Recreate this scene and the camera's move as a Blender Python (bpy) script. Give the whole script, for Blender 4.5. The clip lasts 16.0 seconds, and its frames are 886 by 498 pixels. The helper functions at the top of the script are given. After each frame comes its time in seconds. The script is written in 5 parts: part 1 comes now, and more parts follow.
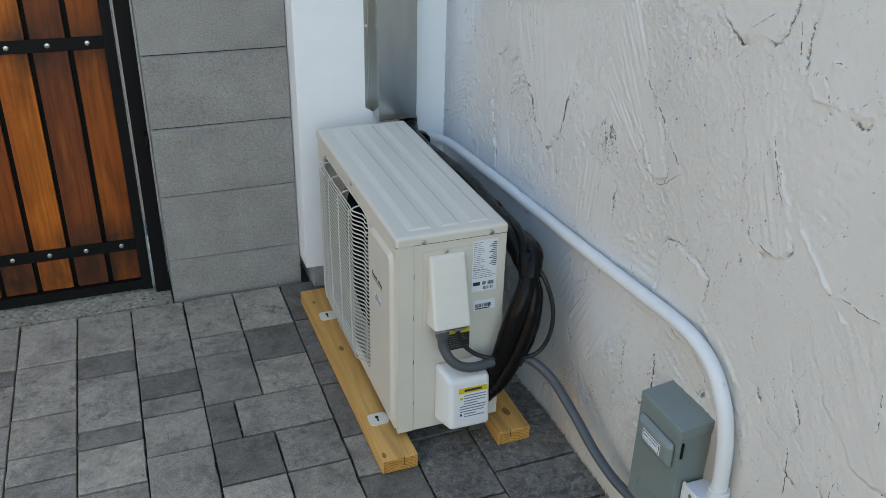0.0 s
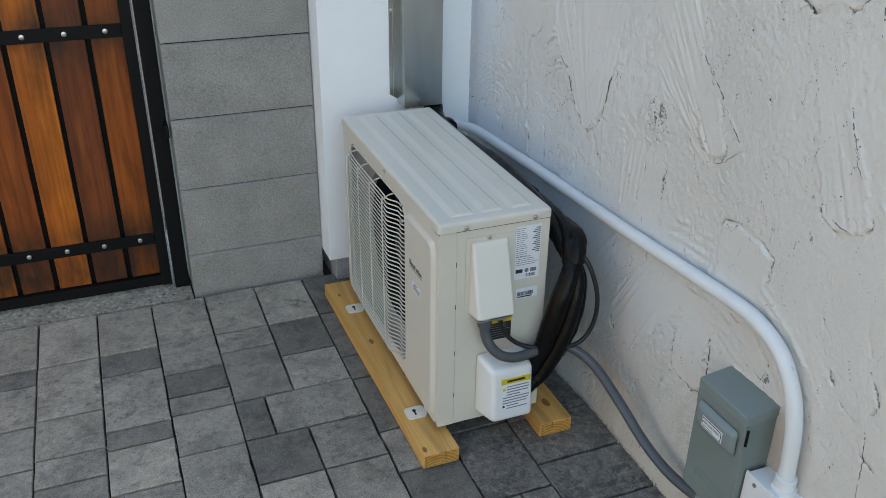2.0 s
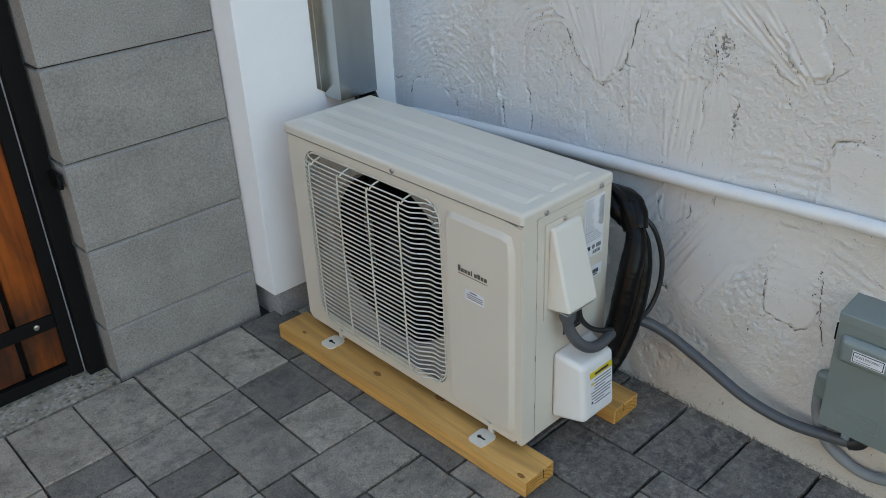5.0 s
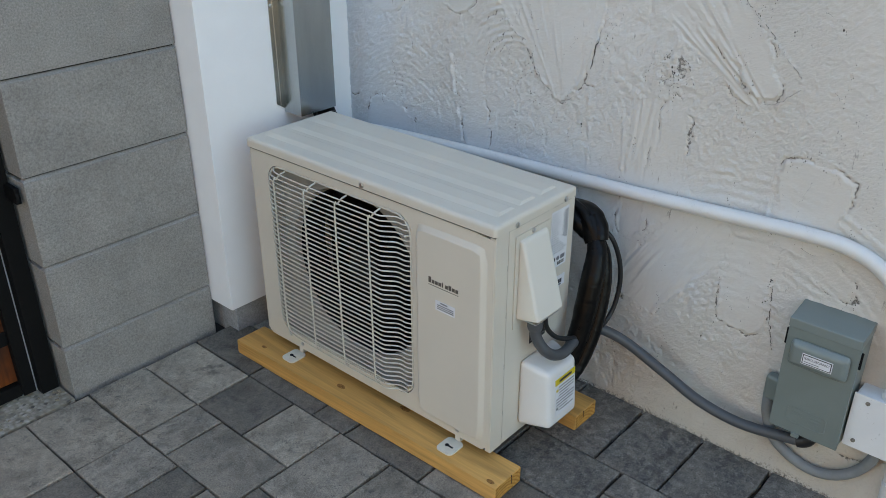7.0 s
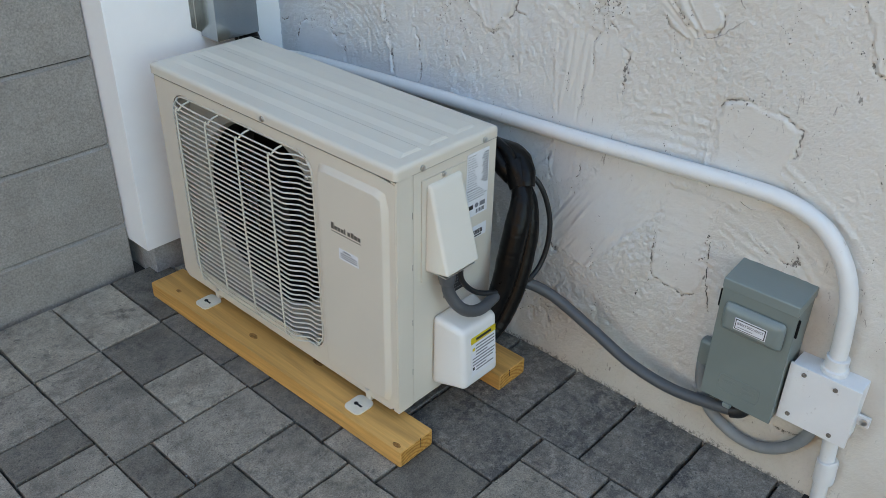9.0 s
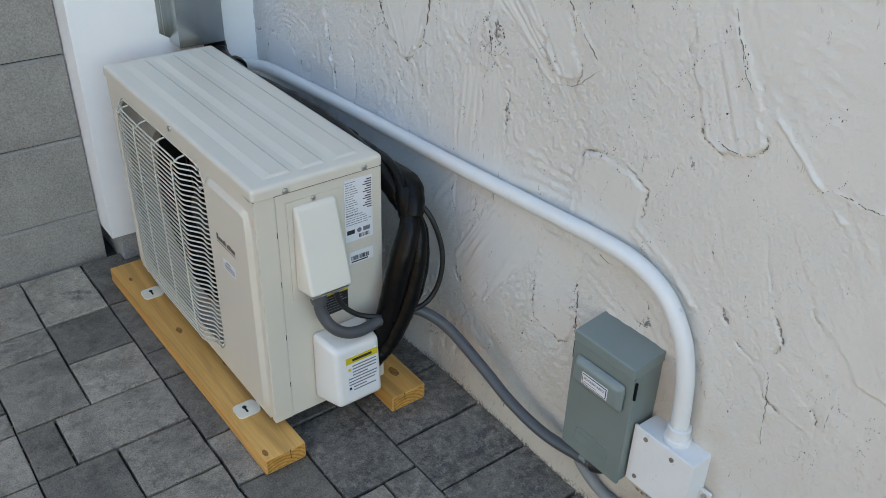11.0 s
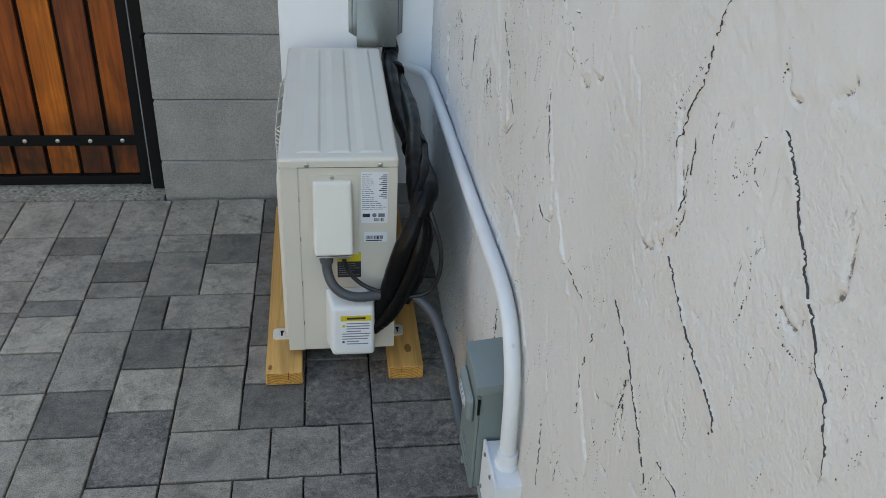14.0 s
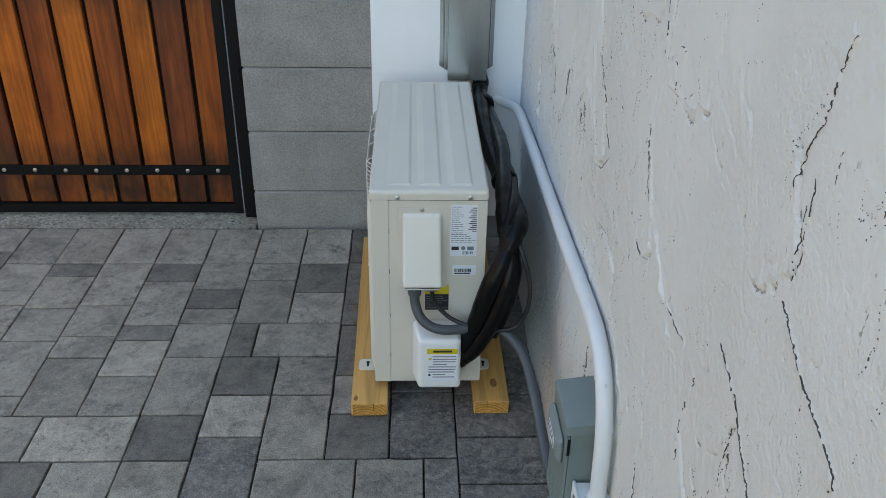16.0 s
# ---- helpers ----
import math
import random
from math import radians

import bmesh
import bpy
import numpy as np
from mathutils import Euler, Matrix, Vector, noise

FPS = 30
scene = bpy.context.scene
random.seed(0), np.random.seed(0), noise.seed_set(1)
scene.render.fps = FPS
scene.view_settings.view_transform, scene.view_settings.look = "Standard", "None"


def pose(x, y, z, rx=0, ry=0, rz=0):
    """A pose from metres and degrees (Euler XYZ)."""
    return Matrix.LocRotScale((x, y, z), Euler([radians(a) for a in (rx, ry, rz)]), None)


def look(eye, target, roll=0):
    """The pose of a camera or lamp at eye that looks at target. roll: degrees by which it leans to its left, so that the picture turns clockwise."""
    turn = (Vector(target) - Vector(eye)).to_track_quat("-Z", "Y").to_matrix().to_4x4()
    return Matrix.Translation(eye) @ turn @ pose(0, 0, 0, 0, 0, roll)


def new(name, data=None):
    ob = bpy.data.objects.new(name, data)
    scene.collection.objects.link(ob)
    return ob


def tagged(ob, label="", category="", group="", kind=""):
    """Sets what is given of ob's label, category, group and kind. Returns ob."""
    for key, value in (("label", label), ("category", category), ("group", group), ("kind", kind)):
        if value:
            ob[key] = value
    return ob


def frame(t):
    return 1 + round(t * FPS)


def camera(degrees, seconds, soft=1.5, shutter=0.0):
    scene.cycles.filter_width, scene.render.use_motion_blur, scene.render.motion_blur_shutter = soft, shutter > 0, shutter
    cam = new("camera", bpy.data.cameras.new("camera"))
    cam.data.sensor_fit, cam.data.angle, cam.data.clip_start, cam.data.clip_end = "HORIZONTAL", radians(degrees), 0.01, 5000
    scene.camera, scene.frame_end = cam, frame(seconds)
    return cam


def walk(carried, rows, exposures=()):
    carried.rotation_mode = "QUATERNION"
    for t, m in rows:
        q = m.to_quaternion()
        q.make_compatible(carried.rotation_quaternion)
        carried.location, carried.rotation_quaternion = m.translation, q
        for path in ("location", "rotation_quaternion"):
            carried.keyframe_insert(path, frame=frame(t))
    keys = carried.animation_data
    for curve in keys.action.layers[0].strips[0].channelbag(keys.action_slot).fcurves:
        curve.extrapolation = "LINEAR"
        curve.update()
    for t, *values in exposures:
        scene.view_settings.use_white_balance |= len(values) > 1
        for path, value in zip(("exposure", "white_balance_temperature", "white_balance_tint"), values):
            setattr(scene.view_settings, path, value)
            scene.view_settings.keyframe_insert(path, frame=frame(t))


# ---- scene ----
cam = camera(54.74, 16.0, soft=0.7)
PATH = [
    (0, (-0.4766, -1.4747, 1.3331), (0.0422, -0.1506, 0.5998), 1.41),
    (0.5, (-0.4833, -1.4691, 1.3336), (0.0386, -0.1420, 0.6081), 1.44),
    (1, (-0.4802, -1.4581, 1.3278), (0.0443, -0.1310, 0.6041), 1.56),
    (1.5, (-0.4788, -1.4432, 1.3145), (0.0403, -0.1128, 0.5929), 1.44),
    (2, (-0.5592, -1.3989, 1.2879), (-0.0257, -0.0837, 0.5493), 0.80),
    (2.5, (-0.7461, -1.3454, 1.2434), (-0.1206, -0.0676, 0.5113), -0.40),
    (3, (-0.8242, -1.3137, 1.2336), (-0.1025, -0.0863, 0.5036), 0.29),
    (3.5, (-0.7916, -1.1690, 1.1979), (-0.0494, 0.0438, 0.4640), -0.59),
    (3.7, (-0.7618, -1.0741, 1.1895), (-0.0137, 0.1313, 0.4497), -1.96),
    (5.8, (-1.0584, -0.8374, 1.1817), (-0.0209, 0.1214, 0.4331), -1.05),
    (6, (-1.0578, -0.8386, 1.1791), (-0.0137, 0.1161, 0.4343), -0.88),
    (6.5, (-1.0554, -0.8292, 1.1790), (0.0081, 0.1065, 0.4350), 0.01),
    (7, (-1.0570, -0.8100, 1.1971), (0.0104, 0.1305, 0.4661), -0.04),
    (7.5, (-1.0556, -0.8115, 1.2181), (-0.0108, 0.1547, 0.4868), 0.88),
    (8, (-1.0380, -0.8145, 1.1931), (0.0031, 0.1500, 0.4543), 1.02),
    (8.5, (-0.8894, -0.8275, 1.1525), (0.1449, 0.0965, 0.3548), 1.37),
    (9, (-0.8320, -0.8496, 1.1398), (0.1841, 0.0629, 0.3064), 1.14),
    (9.5, (-0.9509, -0.8714, 1.1678), (0.0798, 0.0264, 0.3362), 1.49),
    (10, (-0.9632, -0.9003, 1.1735), (0.0835, -0.0151, 0.3483), 2.39),
    (10.2, (-0.8793, -0.9315, 1.1627), (0.1560, -0.0339, 0.3366), 2.32),
    (12.3, (-0.2361, -1.4084, 1.2897), (0.2117, -0.1396, 0.4238), 2.47),
    (12.5, (-0.2146, -1.4150, 1.2880), (0.2278, -0.1434, 0.4236), 3.47),
    (13, (-0.0674, -1.5244, 1.2897), (0.2233, -0.1911, 0.4545), 4.62),
    (13.5, (0.0909, -1.6154, 1.3276), (0.3208, -0.2745, 0.4854), 3.98),
    (14, (0.1063, -1.6204, 1.3352), (0.3108, -0.2728, 0.4973), 3.26),
    (14.5, (0.0896, -1.6113, 1.3335), (0.1681, -0.2433, 0.5074), 1.52),
    (15, (0.0877, -1.6131, 1.3366), (0.1486, -0.2304, 0.5337), 0.99),
    (15.5, (0.0869, -1.6086, 1.3362), (0.1434, -0.2226, 0.5388), 1.27),
    (16, (0.0890, -1.6048, 1.3337), (0.1451, -0.2167, 0.5399), 1.15),
]
walk(cam, [(t, look(eye, target, roll)) for t, eye, target, roll in PATH], [(0, 2.14, 8000, 3), (7, 2.11, 8000, 4), (8.4, 2.12, 8000, 4), (9, 2.26, 8000, 4), (12.4, 2.27, 8150, 5), (13, 2.31, 8150, 5), (14, 2.11, 8200, 5), (14.6, 2.12, 7950, 3), (16, 2.12, 7850, 3)])

# ---- sky, sun, exposure ----
world = bpy.data.worlds.new("sky")
scene.world = world
world.use_nodes = True
wt = world.node_tree
bg = wt.nodes["Background"]
skytex = wt.nodes.new("ShaderNodeTexSky")
skytex.sky_type = "NISHITA"
skytex.sun_disc = False
skytex.ozone_density = 3.0
skytex.sun_elevation = radians(42)
skytex.sun_rotation = radians(113)
wt.links.new(skytex.outputs[0], bg.inputs[0])
bg.inputs[1].default_value = 0.15
sun_data = bpy.data.lights.new("sun", "SUN")
sun_data.energy = 2.4
sun_data.angle = radians(0.6)
sun_data.color = (1.0, 0.90, 0.78)
sun_ob = new("sun", sun_data)
sun_ob.matrix_world = look((4.0, -1.7, 3.9), (0, 0, 0))
scene.view_settings.exposure = 1.9


# ---- materials ----
def mat(name, color, rough=0.5, metal=0.0, spec=0.5):
    m = bpy.data.materials.new(name)
    m.use_nodes = True
    b = m.node_tree.nodes["Principled BSDF"]
    b.inputs["Base Color"].default_value = (*color, 1)
    b.inputs["Roughness"].default_value = rough
    b.inputs["Metallic"].default_value = metal
    b.inputs["Specular IOR Level"].default_value = spec
    return m, m.node_tree, b


def node(t, kind, **kw):
    n = t.nodes.new(kind)
    for k, v in kw.items():
        n.inputs[k.replace("_", " ")].default_value = v
    return n


def coords(t, scale=(1, 1, 1), per_object=False):
    tc = t.nodes.new("ShaderNodeTexCoord")
    mp = t.nodes.new("ShaderNodeMapping")
    mp.inputs["Scale"].default_value = scale
    t.links.new(tc.outputs["Object"], mp.inputs["Vector"])
    if per_object:
        oi = t.nodes.new("ShaderNodeObjectInfo")
        mul = t.nodes.new("ShaderNodeVectorMath")
        mul.operation = "SCALE"
        mul.inputs[0].default_value = (37.0, 53.0, 71.0)
        t.links.new(oi.outputs["Random"], mul.inputs["Scale"])
        t.links.new(mul.outputs[0], mp.inputs["Location"])
    return mp.outputs[0]


def fnoise(t, vec, scale, detail=4, rough=0.55, dist=0.0):
    n = node(t, "ShaderNodeTexNoise", Scale=scale, Detail=detail, Roughness=rough, Distortion=dist)
    t.links.new(vec, n.inputs["Vector"])
    return n.outputs["Fac"]


def ramp(t, fac, stops):
    r = t.nodes.new("ShaderNodeValToRGB")
    e = r.color_ramp.elements
    while len(e) < len(stops):
        e.new(0.5)
    for el, (p, c) in zip(e, stops):
        el.position = p
        el.color = (*c, 1) if len(c) == 3 else c
    t.links.new(fac, r.inputs[0])
    return r.outputs[0]


def grey(v):
    return (v, v, v)


def mix(t, fac, a, b, mode="MIX"):
    n = t.nodes.new("ShaderNodeMix")
    n.data_type = "RGBA"
    n.blend_type = mode
    for sock, val in ((n.inputs[0], fac), (n.inputs[6], a), (n.inputs[7], b)):
        if isinstance(val, (int, float)):
            sock.default_value = val
        elif isinstance(val, tuple):
            sock.default_value = (*val, 1)
        else:
            t.links.new(val, sock)
    return n.outputs[2]


def bump(t, b, height, strength, dist=0.002):
    n = t.nodes.new("ShaderNodeBump")
    n.inputs["Strength"].default_value = strength
    n.inputs["Distance"].default_value = dist
    t.links.new(height, n.inputs["Height"])
    t.links.new(n.outputs[0], b.inputs["Normal"])


def rough_var(t, b, fac, lo, hi):
    r = t.nodes.new("ShaderNodeMapRange")
    r.inputs["To Min"].default_value = lo
    r.inputs["To Max"].default_value = hi
    t.links.new(fac, r.inputs["Value"])
    t.links.new(r.outputs[0], b.inputs["Roughness"])


def make_paver(name, tone, blotch=0.75):
    m, t, b = mat(name, tone, 0.88, spec=0.25)
    v = coords(t, per_object=True)
    oi = t.nodes.new("ShaderNodeObjectInfo")
    each = ramp(t, oi.outputs["Random"], [(0.0, grey(0.86)), (1.0, grey(1.14))])
    c = mix(t, 1.0, tone, each, "MULTIPLY")
    cloud = ramp(t, fnoise(t, v, 11, 5, 0.65, 0.5), [(0.30, grey(0.60)), (0.5, grey(1.0)), (0.70, (1.28, 1.26, 1.22))])
    c = mix(t, 0.9, c, cloud, "MULTIPLY")
    stain = ramp(t, fnoise(t, v, 38, 5, 0.72, 0.3), [(0.52 if blotch < 0.8 else 0.44, grey(0.0)), (0.64 if blotch < 0.8 else 0.56, grey(blotch))])
    patch = ramp(t, fnoise(t, v, 9, 3, 0.6), [(0.40, grey(0.1)), (0.62, grey(1.0))])
    c = mix(t, mix(t, 1.0, stain, patch, "MULTIPLY"), c, mix(t, 0.72, c, (0.05, 0.05, 0.052)))
    mid = ramp(t, fnoise(t, v, 75, 6, 0.8), [(0.32, grey(0.55)), (0.5, grey(1.0)), (0.68, grey(1.4))])
    c = mix(t, 0.8 if blotch > 0.8 else 0.6, c, mid, "MULTIPLY")
    if blotch > 0.8:
        pale = ramp(t, fnoise(t, v, 60, 6, 0.85, 0.4), [(0.50, grey(0.0)), (0.66, grey(0.55))])
        c = mix(t, pale, c, (0.36, 0.335, 0.29))
    fine = ramp(t, fnoise(t, v, 330, 3, 0.75), [(0.28, grey(0.45)), (0.5, grey(1.0)), (0.70, grey(1.5))])
    c = mix(t, 0.75, c, fine, "MULTIPLY")
    pit = ramp(t, fnoise(t, v, 150, 3, 0.7), [(0.62, grey(0.0)), (0.68, grey(0.75))])
    c = mix(t, pit, c, (0.04, 0.04, 0.04))
    t.links.new(c, b.inputs["Base Color"])
    bump(t, b, mix(t, 0.35, fnoise(t, v, 300, 3, 0.65), fnoise(t, v, 60, 4, 0.65)), 0.7, 0.003)
    return m


def make_speckled(name, color, scale, amp, bump_s, rough=0.9, stain=0.25):
    m, t, b = mat(name, color, rough, spec=0.25)
    v = coords(t, per_object=True)
    fine = ramp(t, fnoise(t, v, scale, 3, 0.75), [(0.3, grey(1 - amp)), (0.5, grey(1.0)), (0.7, grey(1 + amp))])
    big = ramp(t, fnoise(t, v, 7, 5, 0.6), [(0.3, grey(1 - stain)), (0.7, grey(1.05))])
    t.links.new(mix(t, 1.0, mix(t, 1.0, color, fine, "MULTIPLY"), big, "MULTIPLY"), b.inputs["Base Color"])
    bump(t, b, fnoise(t, v, scale * 0.8, 4, 0.7), bump_s, 0.003)
    return m


def make_paint(name, color, rough, wear=0.06, spec=0.5, bump_s=0.05, scale=9, dirt=None):
    m, t, b = mat(name, color, rough, spec=spec)
    v = coords(t)
    big = ramp(t, fnoise(t, v, scale, 5, 0.6), [(0.3, grey(1 - wear)), (0.7, grey(1.0))])
    c = mix(t, 1.0, color, big, "MULTIPLY")
    if dirt:
        d = ramp(t, fnoise(t, v, 55, 5, 0.75), [(0.63, grey(0.0)), (0.74, grey(0.6))])
        c = mix(t, d, c, dirt)
    t.links.new(c, b.inputs["Base Color"])
    rough_var(t, b, fnoise(t, v, 22, 4, 0.6), rough * 0.85, min(1.0, rough * 1.2))
    if bump_s:
        bump(t, b, fnoise(t, v, 420, 2, 0.5), bump_s, 0.001)
    return m


def make_stucco():
    m, t, b = mat("stucco_paint", (0.8, 0.79, 0.77), 0.72, spec=0.3)
    v = coords(t)
    at = t.nodes.new("ShaderNodeAttribute")
    at.attribute_name = "grime"
    sm = t.nodes.new("ShaderNodeAttribute")
    sm.attribute_name = "trowelled"
    big = ramp(t, fnoise(t, v, 3.2, 5, 0.6), [(0.28, (0.90, 0.89, 0.87)), (0.7, (1.0, 1.0, 1.0))])
    cool_coat = t.nodes.new("ShaderNodeAttribute")
    cool_coat.attribute_name = "cool_coat_and_shade"
    # the cool colour holds the white overspray and the blue shade behind the unit
    coat = mix(t, cool_coat.outputs["Fac"], (0.685, 0.655, 0.605), (0.665, 0.715, 0.765))
    low_tint = t.nodes.new("ShaderNodeAttribute")
    low_tint.attribute_name = "low_brown"
    coat = mix(t, low_tint.outputs["Fac"], coat, (0.52, 0.46, 0.375))
    c = mix(t, 1.0, coat, big, "MULTIPLY")
    grain = fnoise(t, v, 210, 3, 0.6)
    rough_spot = ramp(t, sm.outputs["Fac"], [(0.0, grey(1.0)), (1.0, grey(0.12))])
    # slightly darker where the grain bump is low
    low_grain = ramp(t, grain, [(0.30, grey(0.90)), (0.46, grey(1.0)), (0.7, grey(1.0))])
    c = mix(t, rough_spot, c, mix(t, 1.0, c, low_grain, "MULTIPLY"))
    tall = coords(t, (1.0, 1.0, 0.35))
    specks = ramp(t, fnoise(t, tall, 95, 4, 0.8, 0.4), [(0.625, grey(0.0)), (0.66, grey(0.75))])
    where = ramp(t, fnoise(t, v, 6.5, 4, 0.7), [(0.5, grey(0.0)), (0.63, grey(1.0))])
    c = mix(t, mix(t, 1.0, specks, where, "MULTIPLY"), c, (0.16, 0.14, 0.12))
    torn = mix(t, 1.0, at.outputs["Color"], ramp(t, fnoise(t, v, 170, 4, 0.8), [(0.35, grey(0.35)), (0.6, grey(1.4))]), "MULTIPLY")
    c = mix(t, ramp(t, torn, [(0.30, grey(0.0)), (0.52, grey(0.85))]), c, (0.10, 0.09, 0.08))
    t.links.new(c, b.inputs["Base Color"])
    mul = t.nodes.new("ShaderNodeMath")
    mul.operation = "MULTIPLY"
    t.links.new(grain, mul.inputs[0])
    t.links.new(rough_spot, mul.inputs[1])
    bump(t, b, mul.outputs[0], 1.0, 0.0036)
    return m


def make_wood(name, stops, axis, gloss, scale=26.0, knots=True, by_object=True, dark_bands=(), figure=0.85):
    m, t, b = mat(name, (0.4, 0.2, 0.06), gloss, spec=0.3)
    sc = [1.0, 1.0, 1.0]
    sc[axis] = 0.06
    v = coords(t, tuple(sc), per_object=True)
    g = fnoise(t, v, scale, 5, 0.6, 1.1)
    sc2 = [1.0, 1.0, 1.0]
    sc2[axis] = 0.02
    fib = fnoise(t, coords(t, tuple(sc2), True), 320, 3, 0.6)
    if by_object:
        oi = t.nodes.new("ShaderNodeObjectInfo")
        tone = ramp(t, oi.outputs["Random"], stops)
    else:
        tone = ramp(t, fnoise(t, v, 5.0, 3, 0.5, 0.5), stops)
    grain = ramp(t, g, [(0.25, grey(0.30)), (0.42, grey(0.75)), (0.52, grey(1.1)), (0.7, grey(1.5))])
    c = mix(t, figure, tone, grain, "MULTIPLY")
    if dark_bands:
        wav = node(t, "ShaderNodeTexWave", Scale=15.0, Distortion=15.0, Detail=4.0, Detail_Scale=1.6, Detail_Roughness=0.6)
        t.links.new(coords(t, (1.0, 1.0, 0.055), True), wav.inputs["Vector"])
        c = mix(t, 0.40, c, ramp(t, wav.outputs["Fac"], [(0.05, grey(0.50)), (0.35, grey(0.95)), (0.9, grey(1.15))]), "MULTIPLY")
        smoke = ramp(t, fnoise(t, coords(t, (1.0, 1.0, 0.35), True), 9, 4, 0.65, 0.6), [(0.35, grey(0.55)), (0.6, grey(1.1))])
        c = mix(t, 0.8, c, smoke, "MULTIPLY")
        sap = ramp(t, fnoise(t, coords(t, (1.0, 1.0, 0.10), True), 16, 3, 0.6, 0.8), [(0.56, grey(0.0)), (0.68, grey(0.45))])
        c = mix(t, sap, c, mix(t, 0.5, c, (0.50, 0.17, 0.024)))
    c = mix(t, 0.5 * figure, c, ramp(t, fib, [(0.3, grey(0.6)), (0.7, grey(1.25))]), "MULTIPLY")
    if knots:
        sc3 = [1.0, 1.0, 1.0]
        sc3[axis] = 0.45
        vor = node(t, "ShaderNodeTexVoronoi", Scale=8.0)
        t.links.new(coords(t, tuple(sc3), True), vor.inputs["Vector"])
        k = ramp(t, vor.outputs["Distance"], [(0.0, grey(1.0)), (0.032, grey(0.9)), (0.048, grey(0.2)), (0.095, grey(0.38)), (0.12, grey(0.0))])
        c = mix(t, mix(t, 1.0, k, grey(0.75), "MULTIPLY"), c, mix(t, 0.8, c, (0.06, 0.02, 0.008)))
    for z in dark_bands:
        sep = t.nodes.new("ShaderNodeSeparateXYZ")
        t.links.new(coords(t), sep.inputs[0])
        away = t.nodes.new("ShaderNodeMath")
        away.operation = "SUBTRACT"
        away.inputs[1].default_value = z
        t.links.new(sep.outputs["Z"], away.inputs[0])
        size = t.nodes.new("ShaderNodeMath")
        size.operation = "ABSOLUTE"
        t.links.new(away.outputs[0], size.inputs[0])
        near_it = ramp(t, size.outputs[0], [(0.03, grey(1.0)), (0.11, grey(0.0))])
        blotch = ramp(t, fnoise(t, coords(t, (1, 1, 0.5), True), 14, 3, 0.6), [(0.25, grey(0.0)), (0.65, grey(0.85))])
        c = mix(t, mix(t, 1.0, near_it, blotch, "MULTIPLY"), c, (0.018, 0.010, 0.006))
    t.links.new(c, b.inputs["Base Color"])
    rough_var(t, b, g, gloss * 0.85, gloss * 1.2)
    bump(t, b, fib, 0.12, 0.001)
    return m


def make_zinc():
    m, t, b = mat("galvanised_steel", (0.36, 0.39, 0.40), 0.25, 1.0)
    v = coords(t)
    c = ramp(t, fnoise(t, coords(t, (1.0, 1.0, 0.2)), 14, 4, 0.6), [(0.3, (0.40, 0.43, 0.435)), (0.7, (0.52, 0.55, 0.55))])
    t.links.new(c, b.inputs["Base Color"])
    rough_var(t, b, fnoise(t, v, 12, 4, 0.6), 0.20, 0.30)
    bump(t, b, fnoise(t, v, 4, 2, 0.5), 0.10, 0.012)
    return m


def make_tape():
    m, t, b = mat("black_tape", (0.0042, 0.0041, 0.0041), 0.3, spec=0.17)
    v = coords(t)
    rough_var(t, b, fnoise(t, v, 60, 4, 0.6), 0.20, 0.42)
    w = node(t, "ShaderNodeTexWave", Scale=28.0, Distortion=9.0, Detail=3.0)
    t.links.new(v, w.inputs["Vector"])
    bump(t, b, mix(t, 0.5, w.outputs["Fac"], fnoise(t, v, 55, 4, 0.6)), 0.15, 0.003)
    return m


def make_aggregate():
    m, t, b = mat("exposed_aggregate", (0.3, 0.27, 0.22), 0.9, spec=0.25)
    v = coords(t)
    vor = node(t, "ShaderNodeTexVoronoi", Scale=95.0, Randomness=1.0)
    t.links.new(v, vor.inputs["Vector"])
    stones = ramp(t, vor.outputs["Color"], [(0.1, (0.10, 0.09, 0.08)), (0.4, (0.30, 0.27, 0.22)), (0.7, (0.42, 0.39, 0.34)), (0.95, (0.2, 0.15, 0.11))])
    edge = ramp(t, vor.outputs["Distance"], [(0.35, grey(0.0)), (0.7, grey(1.0))])
    c = mix(t, edge, stones, (0.27, 0.24, 0.185))
    c = mix(t, 1.0, c, ramp(t, fnoise(t, v, 9, 4), [(0.3, grey(0.7)), (0.7, grey(1.1))]), "MULTIPLY")
    t.links.new(c, b.inputs["Base Color"])
    bump(t, b, vor.outputs["Distance"], 0.8, -0.004)
    return m


PAVERS = {"l": make_paver("pale_paver_concrete", (0.318, 0.281, 0.226)), "m": make_paver("grey_paver_concrete", (0.262, 0.234, 0.192)), "d": make_paver("charcoal_paver_concrete", (0.170, 0.154, 0.129)), "b": make_paver("blotched_shaded_paver_concrete", (0.190, 0.171, 0.146), 0.92)}
BLOCK = make_speckled("concrete_block", (0.305, 0.290, 0.266), 260, 0.30, 0.5, stain=0.20)
MORTAR = make_speckled("mortar", (0.34, 0.33, 0.31), 300, 0.25, 0.5)
SAND = make_speckled("joint_sand", (0.040, 0.038, 0.036), 400, 0.5, 0.6)
PLINTH = make_speckled("plinth_concrete", (0.36, 0.36, 0.36), 180, 0.25, 0.5)
AGGREGATE = make_aggregate()
STUCCO = make_stucco()
WHITE = make_paint("white_wall_paint", (0.88, 0.88, 0.875), 0.5, 0.04, 0.4, 0.12)
TAN = make_paint("tan_wall_paint", (0.318, 0.226, 0.146), 0.9, 0.1, 0.2, 0.2)
IVORY = make_paint("ivory_enamel", (0.655, 0.603, 0.510), 0.33, 0.04, 0.5, 0.03, 6)
